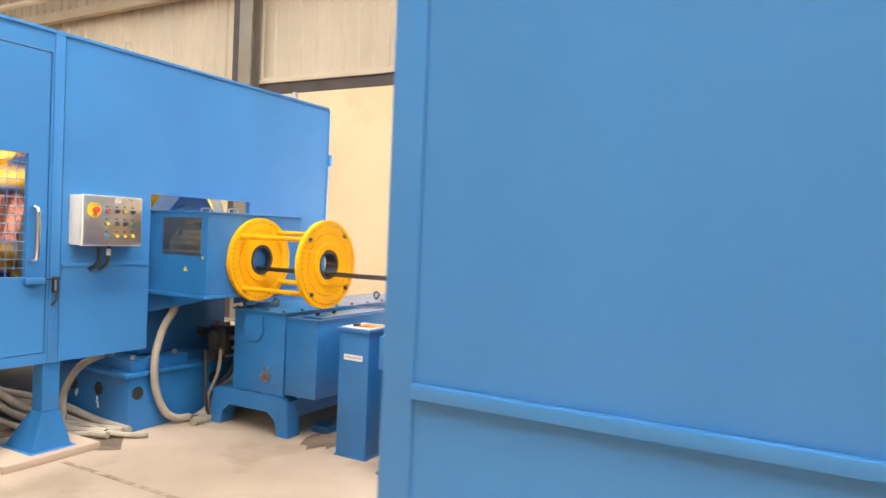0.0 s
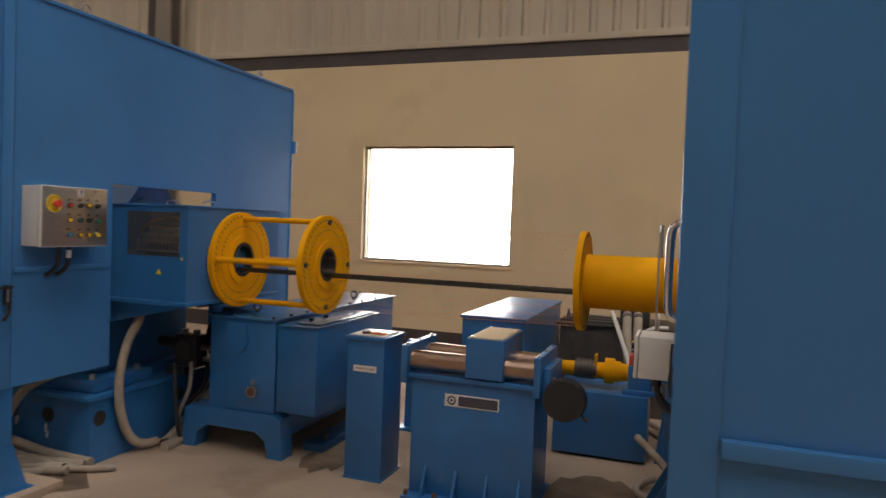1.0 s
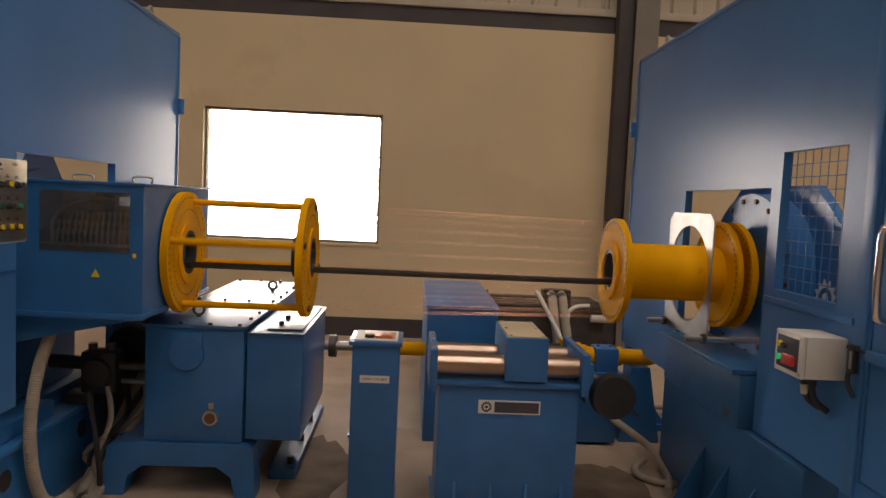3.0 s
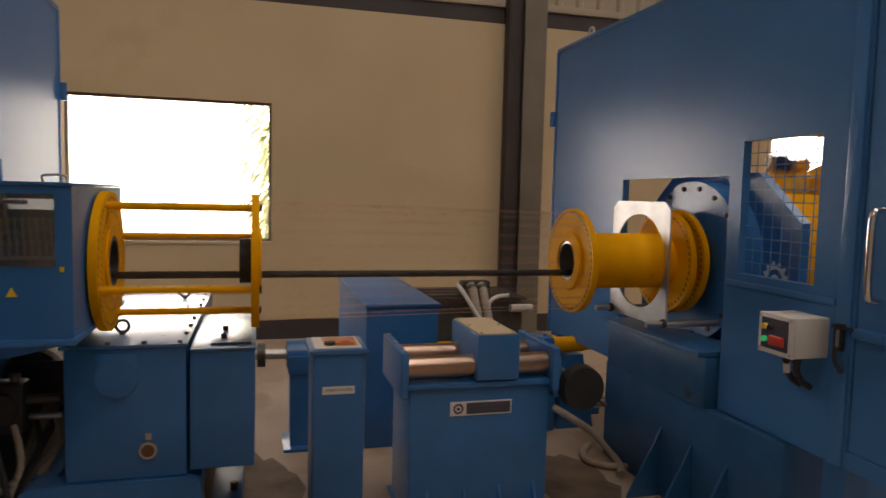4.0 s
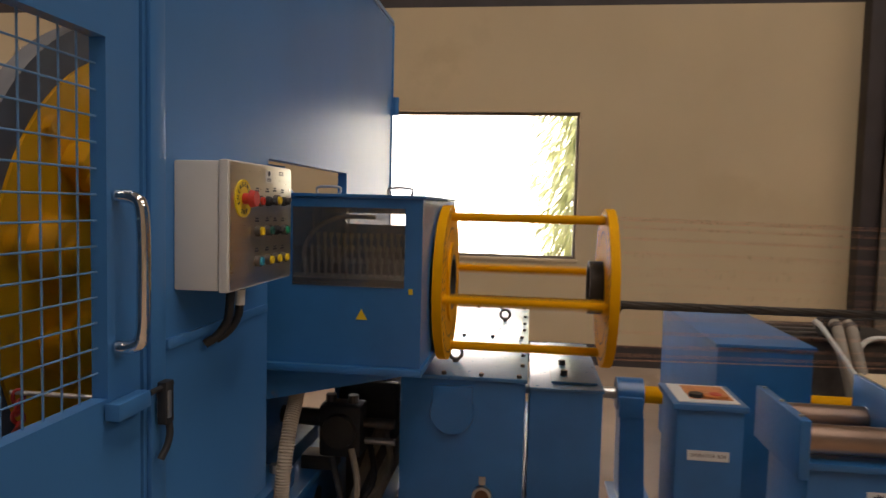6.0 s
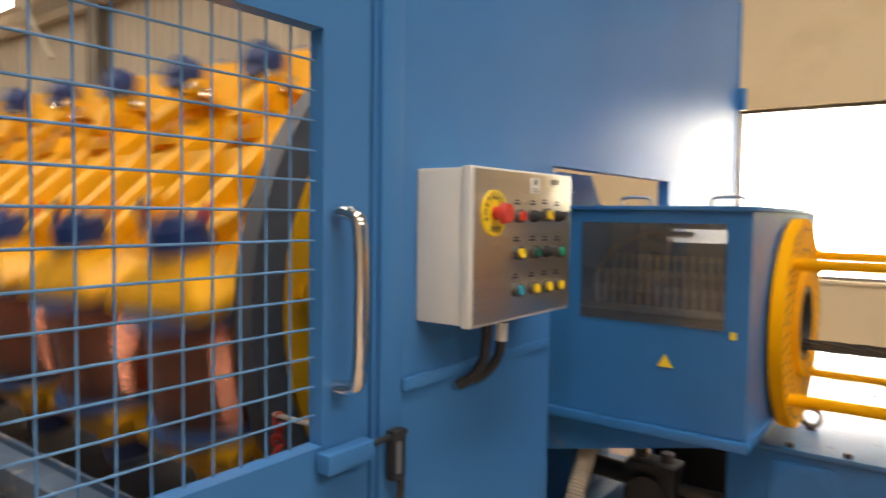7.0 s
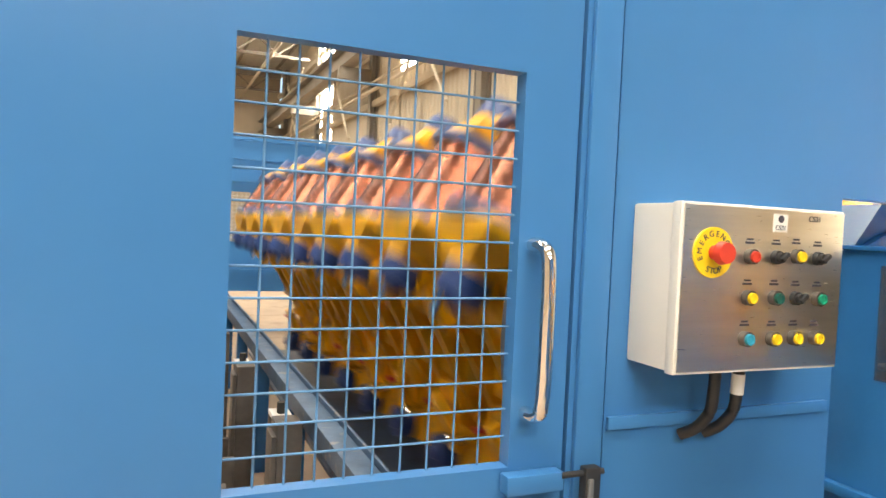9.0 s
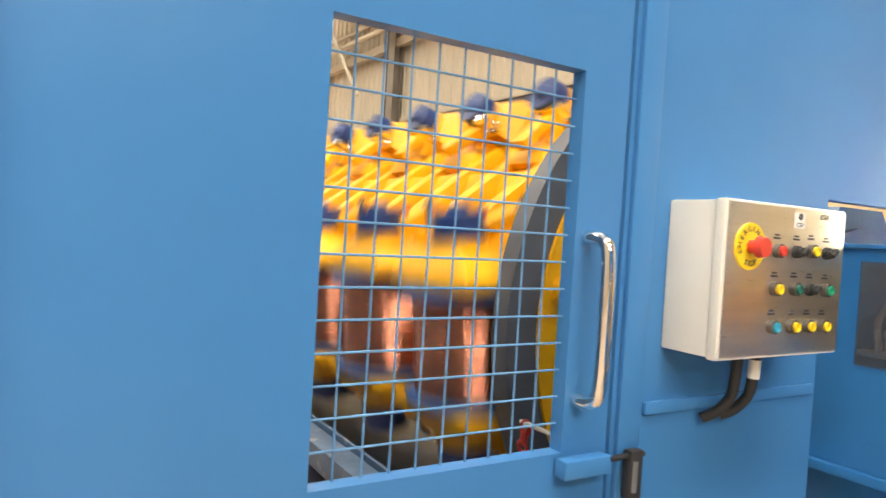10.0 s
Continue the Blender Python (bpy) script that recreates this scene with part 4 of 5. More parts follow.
def lay_drum():
    d = thing("lay_plate_drum", "orange-yellow drum with drilled flanges on the strander's shaft", "wire guide drum", (-1.30, AX_Y, AX_Z))
    part("barrel", ring(B(), 0.03, 0.62, 0.138, 0.10, 56), YELLOW, d)
    part("flange", ring(B(), 0.0, 0.03, 0.256, 0.10, 72), YELLOW, d)
    part("hub_ring", ring(B(), -0.018, -0.001, 0.145, 0.098, 48), YELLOW, d)
    part("flange", ring(B(), 0.52, 0.545, 0.262, 0.1385, 72), YELLOW, d)
    part("flange", ring(B(), 0.585, 0.615, 0.262, 0.1385, 72), YELLOW, d)
    part("hollow_shaft", ring(B(), 0.621, 1.15, 0.125, 0.10, 40), YELLOW, d)
    part("bush", ring(B(), -0.01, 0.2, 0.0995, 0.086, 40), STEEL, d, "grey steel bush")
    # The drilled holes are dark plugs, their inner shade put into the colour.
    bm = B()
    for k in range(48):
        a = 2 * math.pi * k / 48
        y, z = 0.238 * math.cos(a), 0.238 * math.sin(a)
        for x0, x1 in ((-0.0008, 0.0308), (0.5192, 0.5458), (0.5842, 0.6158)):
            rod(bm, (x0, y, z), (x1, y, z), 0.0072, seg=6)
    tagged(part("wire_hole", bm, DARK, d), kind="stuff")
    return d


drum = lay_drum()
st = thing("strand", "oiled dark wire strand running through the reels", "wire strand", (-3.6, AX_Y, AX_Z - 0.06))
for k in range(6):
    bm = B()
    pts = []
    for i in range(49):
        a = 2 * math.pi * (k / 6 + i / 8)
        pts.append((0.2 + i * 0.06, 0.0095 * math.cos(a), 0.0095 * math.sin(a)))
    for p0, p1 in zip(pts, pts[1:]):
        rod(bm, p0, p1, 0.0068, seg=6, caps=False)
    part("wire", bm, STRAND, st)

def gear_mark(x, y, z, size, parent, fix):
    bm = B()
    n = 12
    pts = []
    for k in range(n * 4):
        r = size if k % 4 in (1, 2) else size * 0.78
        a = 2 * math.pi * k / (n * 4)
        pts.append((x + r * math.cos(a), z + r * math.sin(a)))
    inn = [(x + size * 0.55 * math.cos(2 * math.pi * k / (n * 4)), z + size * 0.55 * math.sin(2 * math.pi * k / (n * 4))) for k in range(n * 4)]
    A = [bm.verts.new((p[0], y, p[1])) for p in pts]
    D = [bm.verts.new((p[0], y, p[1])) for p in inn]
    for k in range(n * 4):
        bm.faces.new((A[k], A[(k + 1) % (n * 4)], D[(k + 1) % (n * 4)], D[k]))
    rod(bm, (x, y, z), (x, y - 0.0006, z), size * 0.3, seg=6)
    return part("gear_mark", fix(bm), BARS, parent)



# ---- guard plate and bearing on the drum side ----
gp = thing("guide_plate", "galvanised steel plate with a large round hole round the drum", "guide plate", (-0.915, AX_Y, 0.87))
bm = B()
seg = 40
outer, inner = [], []
for k in range(seg):
    a = 2 * math.pi * k / seg
    u, v = math.cos(a), math.sin(a)
    m = max(abs(u) / 0.265, abs(v) / 0.30)
    outer.append((u / m, v / m)), inner.append((0.238 * u, 0.238 * v))
vs = [[bm.verts.new((x, q[0], 0.31 + q[1])) for q in lst] for x, lst in ((0, outer), (0.008, outer), (0.008, inner), (0, inner))]
for A, D in zip(vs, vs[1:] + vs[:1]):
    for k in range(seg):
        bm.faces.new((A[k], A[(k + 1) % seg], D[(k + 1) % seg], D[k]))
part("plate", bm, GALV, gp)
for y in (-0.26, 0.24):
    part("rod", rod(B(), (-0.10, y, 0.03), (0.30, y, 0.03), 0.014, seg=14), STEEL, gp)
    part("nut", rod(B(), (-0.02, y, 0.03), (-0.001, y, 0.03), 0.024, seg=6), DARK, gp)

bh = thing("bearing_stand", "blue bearing stand with a bolted round housing behind the guard", "bearing stand", (-0.5, AX_Y, 0))
bm = B()
ring(bm, -0.12, -0.001, 0.41, 0.14, 56, 0, AX_Z)
part("housing", bm, BLUE_M, bh)
for k in range(18):
    a = 2 * math.pi * k / 18
    part("bolt", rod(B(), (-0.13, 0.375 * math.cos(a), AX_Z + 0.375 * math.sin(a)), (-0.12, 0.375 * math.cos(a), AX_Z + 0.375 * math.sin(a)), 0.013, seg=8), DARK, bh)
bm = B()
v = [bm.verts.new((x, y, z)) for x in (0.0, 0.05) for y, z in ((-0.62, 0.5), (0.62, 0.5), (0.62, 1.40), (0.34, 1.63), (-0.34, 1.63), (-0.62, 1.40))]
bm.faces.new(v[:6]), bm.faces.new(v[6:])
for i in range(6):
    bm.faces.new((v[i], v[(i + 1) % 6], v[6 + (i + 1) % 6], v[6 + i]))
part("stand_plate", bm, BLUE_M, bh)
part("base", box(B(), -0.08, 0.6, -0.62, 0.6, 0.0, 0.499, 0.01), BLUE_M, bh)

gm = gear_mark(0, 0, 0, 0.082, bh, lambda q: q)
gm.matrix_basis = Matrix.Translation((-0.003, -0.485, 1.14)) @ Matrix.Rotation(radians(-90), 4, "Z")
gm.data.materials[0] = WHITE
bed = thing("machine_bed", "blue welded machine bed under the drum", "machine base", (-0.8, AX_Y, 0))
part("bed_box", box(B(), -0.02, 0.2, -0.95, 0.45, 0.0, 0.552, 0.008), BLUE_G, bed)
part("bed_top", box(B(), -0.05, 0.2, -0.49, 0.385, 0.553, 0.79, 0.01), BLUE_G, bed)
part("bed_ledge", box(B(), -0.09, 0.2, -0.49, 0.39, 0.791, 0.815, 0.005), BLUE_G, bed)
for y in (-0.64, -0.39, -0.14):
    bm = B()
    v = [bm.verts.new((x, y + d, z)) for d in (0, 0.015) for x, z in ((-0.021, 0.0), (-0.20, 0.0), (-0.021, 0.35))]
    bm.faces.new(v[:3]), bm.faces.new(v[3:])
    for i in range(3):
        bm.faces.new((v[i], v[(i + 1) % 3], v[3 + (i + 1) % 3], v[3 + i]))
    part("gusset", bm, BLUE_G, bed)

lbed = thing("machine_bed", "blue welded machine bed with round holes under the head", "machine base", (-4.2, AX_Y, 0))
part("bed_box", box(B(), -0.75, 0.29, -0.62, 0.75, 0.0, 0.37, 0.01), BLUE_M, lbed)
part("bed_ledge", box(B(), -0.78, 0.315, -0.655, 0.78, 0.371, 0.40, 0.005), BLUE_M, lbed, "oily dark blue ledge")
part("foot_block", box(B(), -0.30, 0.27, -0.58, -0.12, 0.401, 0.475, 0.012), BLUE_M, lbed)
part("pillar", box(B(), -0.1, 0.14, -0.45, 0.35, 0.476, 0.92, 0.03), BLUE_G, lbed)
part("pillar_foot", box(B(), -0.16, 0.20, -0.11, 0.40, 0.401, 0.475, 0.01), BLUE_G, lbed)
for x, y in ((0.22, -0.54), (0.0, -0.54), (0.22, -0.2)):
    part("anchor_bolt", rod(B(), (x, y, 0.475), (x, y, 0.505), 0.018, seg=6), STEEL, lbed)
# Dark discs on the surface paint the shade of the round holes.
for x in (-0.30, -0.02):
    part("hole", rod(B(), (x, -0.622, 0.26), (x, -0.61, 0.26), 0.045, seg=20), DARK, lbed)
for x, z, h in ((-0.035, 0.155, 0.05), (-0.025, 0.125, 0.04), (-0.27, 0.17, 0.045), (-0.255, 0.19, 0.035)):
    part("scrape", box(B(), x - 0.008, x + 0.008, -0.6225, -0.6185, z, z + h, 0.003), WHITE, lbed, "bare pale paint scrape")
# Side holes likewise: dark discs painted for their shade.
for y in (-0.55, 0.1):
    part("hole", rod(B(), (0.285, y, 0.26), (0.292, y, 0.26), 0.045, seg=20), DARK, lbed)

# ---- gearbox ----
gb = thing("gearbox", "blue gearbox on an arched plinth with a bolted lid", "gearbox", (-3.35, 3.64, 0))
G = lambda bm: (bmesh.ops.transform(bm, matrix=Matrix.Translation((3.35, -3.64, 0)), verts=bm.verts), bm)[1]
bm = B()
prof = [(-3.73, 0), (-3.63, 0), (-3.61, 0.10), (-3.54, 0.15), (-3.19, 0.15), (-3.12, 0.10), (-3.10, 0), (-3.0, 0), (-3.02, 0.24), (-3.06, 0.262), (-3.67, 0.262), (-3.71, 0.24)]
for y0 in (3.62, 5.25):
    bm = B()
    a = [bm.verts.new((x, y0, z)) for x, z in prof]
    b = [bm.verts.new((x, y0 + 0.12, z)) for x, z in prof]
    bm.faces.new(a), bm.faces.new(b)
    for i in range(len(prof)):
        bm.faces.new((a[i], a[(i + 1) % 12], b[(i + 1) % 12], b[i]))
    part("plinth", G(bm), BLUE_M, gb)
part("plinth_rail", G(box(B(), -3.70, -3.60, 3.741, 5.249, 0.12, 0.26)), BLUE_M, gb)
part("plinth_rail", G(box(B(), -3.12, -3.02, 3.741, 5.249, 0.12, 0.26)), BLUE_M, gb)
part("body", G(box(B(), -3.545, -3.075, 3.64, 5.38, 0.263, 0.822, 0.012)), BLUE_M, gb)
lid = part("lid", G(box(B(), -3.56, -3.068, 3.628, 5.40, 0.823, 0.838, 0.004)), LID, gb)
part("side_box", G(box(B(), -3.062, -2.795, 3.64, 4.48, 0.285, 0.80, 0.008)), BLUE_M, gb)
part("side_lid", G(box(B(), -3.062, -2.79, 3.63, 4.49, 0.801, 0.812, 0.003)), LID, gb)
part("hatch", G(box(B(), -2.98, -2.81, 3.70, 4.45, 0.813, 0.822, 0.003)), LID, gb)
for y in (3.80, 3.98):
    part("hatch_knob", G(rod(B(), (-2.93, y, 0.822), (-2.93, y, 0.842), 0.014, seg=12)), BLACK, gb)
for x in (-3.53, -3.38, -3.24, -3.10):
    for y in (3.65, 4.42, 5.37):
        part("bolt", G(rod(B(), (x, y, 0.838), (x, y, 0.85), 0.010, seg=6)), DARK, gb)
for y in (3.83, 4.02, 4.22, 4.62, 4.82, 5.05):
    part("bolt", G(rod(B(), (-3.09, y, 0.838), (-3.09, y, 0.85), 0.010, seg=6)), DARK, gb)
for x, y in ((-3.36, 3.86), (-3.2, 4.9)):
    bm = B()
    bmesh.ops.create_uvsphere(bm, u_segments=8, v_segments=6, radius=0.014, matrix=Matrix.Translation((x, y, 0.845)))
    n = 18
    tube(bm, [(x + 0.026 * math.cos(2 * math.pi * k / n), y, 0.876 + 0.026 * math.sin(2 * math.pi * k / n)) for k in range(n + 1)], 0.007, 8)
    part("eye_bolt", G(bm), GREY_IRON, gb)
bm = B()
rod(bm, (-3.345, 3.64, 0.70), (-3.345, 3.622, 0.70), 0.085, 0.08, seg=36)
box(bm, -3.42, -3.27, 3.623, 3.64, 0.72, 0.80, 0.004)
part("bearing_cover", G(bm), BLUE_M, gb)
sg = part("oil_gauge", G(ring_y := rod(B(), (-3.225, 3.64, 0.39), (-3.225, 3.618, 0.39), 0.036, seg=24)), STEEL, gb, "steel-rimmed oil sight glass")
part("glass", G(rod(B(), (-3.225, 3.618, 0.39), (-3.225, 3.614, 0.39), 0.026, seg=20)), BROWN, sg)
part("tag", G(box(B(), -3.237, -3.213, 3.634, 3.6395, 0.43, 0.46)), STEEL, gb)

part("base_rail", G(box(B(), -2.99, -2.85, 3.85, 5.0, 0.0, 0.05, 0.004)), BLUE_G, gb)
for y in (3.95, 4.3, 4.65):
    part("anchor_bolt", G(rod(B(), (-2.89, y, 0.05), (-2.89, y, 0.09), 0.018, seg=8)), DARK, gb)

# ---- line shaft with couplings ----
ls = thing("line_shaft", "yellow line shaft with couplings and a blue bearing stand", "drive shaft", (-2.6, 4.65, 0))
S = lambda bm: (bmesh.ops.transform(bm, matrix=Matrix.Translation((2.6, -4.65, 0)), verts=bm.verts), bm)[1]
part("shaft", S(rod(B(), (-2.50, 4.65, 0.54), (-2.18, 4.65, 0.54), 0.043, seg=20)), YELLOW, ls)
part("shaft", S(rod(B(), (-1.74, 4.65, 0.54), (-0.3, 4.65, 0.54), 0.043, seg=20)), YELLOW, ls)
part("stub", S(rod(B(), (-3.09, 4.65, 0.54), (-2.50, 4.65, 0.54), 0.03, seg=16)), STEEL, ls)
part("coupling", S(rod(B(), (-2.785, 4.65, 0.54), (-2.74, 4.65, 0.54), 0.07, seg=20)), GREY_IRON, ls)
bm = B()
rod(bm, (-2.62, 4.65, 0.54), (-2.49, 4.65, 0.54), 0.082, seg=24)
box(bm, -2.615, -2.495, 4.55, 4.75, 0.44, 0.545, 0.012)
part("bearing", S(bm), BLUE_M, ls)
bm = B()
v = [bm.verts.new(q) for q in ((-2.60, 4.55, 0), (-2.475, 4.55, 0), (-2.475, 4.75, 0), (-2.60, 4.75, 0), (-2.605, 4.57, 0.44), (-2.49, 4.57, 0.44), (-2.49, 4.73, 0.44), (-2.605, 4.73, 0.44))]
for f in ((0, 1, 2, 3), (4, 5, 6, 7), (0, 1, 5, 4), (1, 2, 6, 5), (2, 3, 7, 6), (3, 0, 4, 7)):
    bm.faces.new([v[i] for i in f])
part("stand", S(bm), BLUE_M, ls)
part("stand_foot", S(box(B(), -2.64, -2.44, 4.50, 4.80, 0.0, 0.02, 0.004)), BLUE_M, ls)
bm = B()
box(bm, -1.10, -0.955, 4.57, 4.73, 0.42, 0.60, 0.012)
box(bm, -1.13, -0.925, 4.55, 4.75, 0.4205, 0.45, 0.004)
rod(bm, (-1.07, 4.65, 0.60), (-1.07, 4.65, 0.612), 0.012, seg=8)
rod(bm, (-0.99, 4.65, 0.60), (-0.99, 4.65, 0.612), 0.012, seg=8)
part("bearing", S(bm), BLUE_M, ls)
part("coupling_tab", S(box(B(), -1.315, -1.302, 4.60, 4.70, 0.50, 0.64, 0.003)), YELLOW, ls)
bm = B()
for x0, x1, r in ((-1.30, -1.22, 0.05), (-1.25, -1.19, 0.082), (-1.19, -1.15, 0.066), (-1.15, -1.105, 0.055), (-0.95, -0.925, 0.062), (-0.925, -0.72, 0.05)):
    part("coupling_disc", S(rod(B(), (x0, 4.65, 0.54), (x1, 4.65, 0.54), r, seg=24)), YELLOW, ls)
bm = B()
rod(bm, (-1.44, 4.65, 0.54), (-1.30, 4.65, 0.54), 0.06, seg=20)
for i in range(6):
    rod(bm, (-1.43 + i * 0.02, 4.65, 0.54), (-1.422 + i * 0.02, 4.65, 0.54), 0.068, seg=20)
part("grey_coupling", S(bm), GREY_IRON, ls)

part("stand", S(box(B(), -1.55, -0.97, 4.50, 4.95, 0.02, 0.42, 0.008)), BLUE_M, ls)
# Inset dark strip painted for the shaded gap below this stand.
part("stand_foot", S(box(B(), -1.50, -1.02, 4.54, 4.90, 0.0, 0.02)), DARK, ls)
bm = B()
v = [bm.verts.new(q) for q in ((-0.92, 4.58, 0), (-0.66, 4.58, 0), (-0.66, 4.74, 0), (-0.92, 4.74, 0), (-0.86, 4.6, 0.48), (-0.74, 4.6, 0.48), (-0.74, 4.72, 0.48), (-0.86, 4.72, 0.48))]
for f in ((0, 1, 2, 3), (4, 5, 6, 7), (0, 1, 5, 4), (1, 2, 6, 5), (2, 3, 7, 6), (3, 0, 4, 7)):
    bm.faces.new([v[i] for i in f])
part("stand", S(bm), BLUE_M, ls)

# ---- operator pedestal ----
pd = thing("operator_pedestal", "blue sheet-metal operator pedestal with an orange panel on top", "control pedestal", (-2.44, 3.69, 0))
part("post", box(B(), -0.112, 0.112, -0.132, 0.128, 0, 0.785, 0.006), BLUE_M, pd)
part("base_plate", box(B(), -0.118, 0.118, -0.138, 0.134, 0, 0.012), BLUE_M, pd)
part("cap", box(B(), -0.128, 0.124, -0.146, 0.14, 0.786, 0.806, 0.004), BLUE_M, pd)
part("panel", box(B(), -0.105, 0.10, -0.122, 0.118, 0.807, 0.811, 0.001), WHITE, pd, "pale button panel")
part("screen", box(B(), -0.06, 0.088, -0.085, 0.095, 0.8115, 0.813), ORANGE, pd, "reddish worn button field")
part("button_block", box(B(), -0.01, 0.075, -0.075, -0.02, 0.8131, 0.822, 0.004), ORANGE, pd)
part("push_button", rod(B(), (-0.035, -0.06, 0.811), (-0.035, -0.06, 0.826), 0.024, seg=20), BLACK, pd)
part("push_button", rod(B(), (0.035, -0.05, 0.811), (0.035, -0.05, 0.824), 0.022, seg=20), RED, pd)
lb = part("name_label", box(B(), -0.072, 0.068, -0.1345, -0.1325, 0.608, 0.643), WHITE, pd, "white name label")
text("letter", "OPERATOR SIDE", 0.0165, BROWN, lb, Matrix.Translation((-0.002, -0.1348, 0.6255)) @ Matrix(((1, 0, 0, 0), (0, 0, -1, 0), (0, 1, 0, 0), (0, 0, 0, 1))))

# ---- roller stand ----
rs = thing("roller_stand", "blue traverse stand with two coppery rollers and a sliding block", "roller stand", (-1.8, 3.7, 0))
R_ = lambda bm: (bmesh.ops.transform(bm, matrix=Matrix.Translation((1.8, -3.7, 0)), verts=bm.verts), bm)[1]
part("cabinet", R_(box(B(), -2.135, -1.47, 3.505, 3.88, 0, 0.625, 0.008)), BLUE_M, rs)
part("top_plate", R_(box(B(), -2.165, -1.445, 3.485, 3.90, 0.626, 0.65, 0.004)), BLUE_M, rs)
for x in (-2.185, -1.475):
    ck = part("cheek", R_(box(B(), x, x + 0.035, 3.455, 3.905, 0.60, 0.80, 0.006)), BLUE_M, rs)
    for y in (3.5, 3.68, 3.86):
        part("bolt", R_(rod(B(), (x + 0.018, y, 0.80), (x + 0.018, y, 0.806), 0.009, seg=8)), STEEL, rs)
for y in (3.545, 3.80):
    part("roller", R_(rod(B(), (-2.149, y, 0.715), (-1.476, y, 0.715), 0.05, seg=32)), ROLLER, rs)
bm = B()
for i in range(40):
    rod(bm, (-2.14 + i * 0.0165, 3.675, 0.70), (-2.134 + i * 0.0165, 3.675, 0.70), 0.024, 0.019, seg=14)
rod(bm, (-2.149, 3.675, 0.70), (-1.476, 3.675, 0.70), 0.016, seg=14)
part("lead_screw", R_(bm), ROLLER, rs)
sl = part("sliding_block", R_(box(B(), -1.835, -1.635, 3.47, 3.90, 0.66, 0.865, 0.006)), BLUE_M, rs)
part("block_cover", R_(box(B(), -1.825, -1.645, 3.48, 3.89, 0.866, 0.871, 0.001)), PLASTER, sl, "dusty cover plate")
for y in (3.5, 3.69, 3.87):
    for x in (-1.81, -1.66):
        part("screw", R_(rod(B(), (x, y, 0.871), (x, y, 0.876), 0.008, seg=8)), STEEL, sl)
for i in range(4):
    x = -2.05 + i * 0.17
    bm = B()
    v = [bm.verts.new((x + d, y, z)) for d in (0, 0.012) for y, z in ((3.5045, 0.0), (3.43, 0.0), (3.5045, 0.16))]
    bm.faces.new(v[:3]), bm.faces.new(v[3:])
    for k in range(3):
        bm.faces.new((v[k], v[(k + 1) % 3], v[3 + (k + 1) % 3], v[3 + k]))
    part("gusset", R_(bm), BLUE_M, rs)
for i in range(5):
    part("anchor_bolt", R_(rod(B(), (-2.13 + 0.16 * i, 3.452, 0.012), (-2.13 + 0.16 * i, 3.452, 0.04), 0.013, seg=8)), BROWN, rs)
part("foot_plate", R_(box(B(), -2.15, -1.455, 3.42, 3.93, 0, 0.012)), BLUE_M, rs)
np_ = part("name_plate", R_(box(B(), -1.948, -1.655, 3.501, 3.5045, 0.495, 0.560, 0.001)), WHITE, rs, "maker's plate with a gear mark")
part("plate_field", R_(box(B(), -1.872, -1.662, 3.4995, 3.5009, 0.502, 0.553)), PLATE_D, np_)
for k, (x0, x1) in enumerate(((-1.86, -1.675), (-1.84, -1.69))):
    part("caption_bar", R_(box(B(), x0, x1, 3.4985, 3.4994, 0.531 - 0.016 * k, 0.537 - 0.016 * k)), GREY_IRON, np_)


gear_mark(-1.91, 3.5003, 0.5275, 0.027, np_, R_)
part("end_gear", R_(box(B(), -1.44, -1.40, 3.52, 3.86, 0.55, 0.74, 0.01)), BLUE_M, rs)
hw = part("end_cover", R_(rod(B(), (-1.32, 3.50, 0.605), (-1.32, 3.44, 0.605), 0.108, 0.1, seg=36)), BLACK, rs, "round black cover")
part("cover_arm", R_(rod(B(), (-1.42, 3.60, 0.68), (-1.30, 3.50, 0.62), 0.02, seg=12)), GREY_IRON, rs)
part("cover_arm", R_(rod(B(), (-1.26, 3.47, 0.56), (-1.20, 3.45, 0.52), 0.008, seg=10)), BLACK, rs)
part("cover_shaft", R_(rod(B(), (-1.32, 3.50, 0.605), (-1.40, 3.60, 0.64), 0.03, seg=12)), DARK, rs)

# ---- behind the line ----
bb = thing("blue_cabinet", "long low blue steel cabinet behind the roller stand", "cabinet", (-1.94, 4.48, 0))
part("body", box(B(), -0.24, 0.19, 0, 1.35, 0.0, 0.83, 0.008), BLUE_M, bb)
part("lid", box(B(), -0.25, 0.20, -0.01, 1.36, 0.831, 0.85, 0.004), BLUE_M, bb)
hy = thing("hydraulic_unit", "dark hydraulic unit with thick grey hoses rising from it", "hydraulic unit", (-1.25, 5.65, 0))
part("tank", box(B(), -0.47, 0.5, 0, 0.6, 0.0, 0.68, 0.01), GREY_IRON, hy)
part("lid", box(B(), -0.50, 0.53, -0.03, 0.63, 0.681, 0.70, 0.004), DARK, hy)
for k in range(3):
    part("lid_rib", box(B(), -0.48, 0.1, 0.06 + 0.16 * k, 0.10 + 0.16 * k, 0.701, 0.72, 0.003), GREY_IRON, hy)
part("eye_bolt", ring(B(), -0.43, -0.418, 0.04, 0.026, 20, 0.13, 0.755), GREY_IRON, hy)
part("manifold", box(B(), 0.0, 0.22, -0.02, 0.10, 0.7005, 0.83, 0.01), DARK, hy)
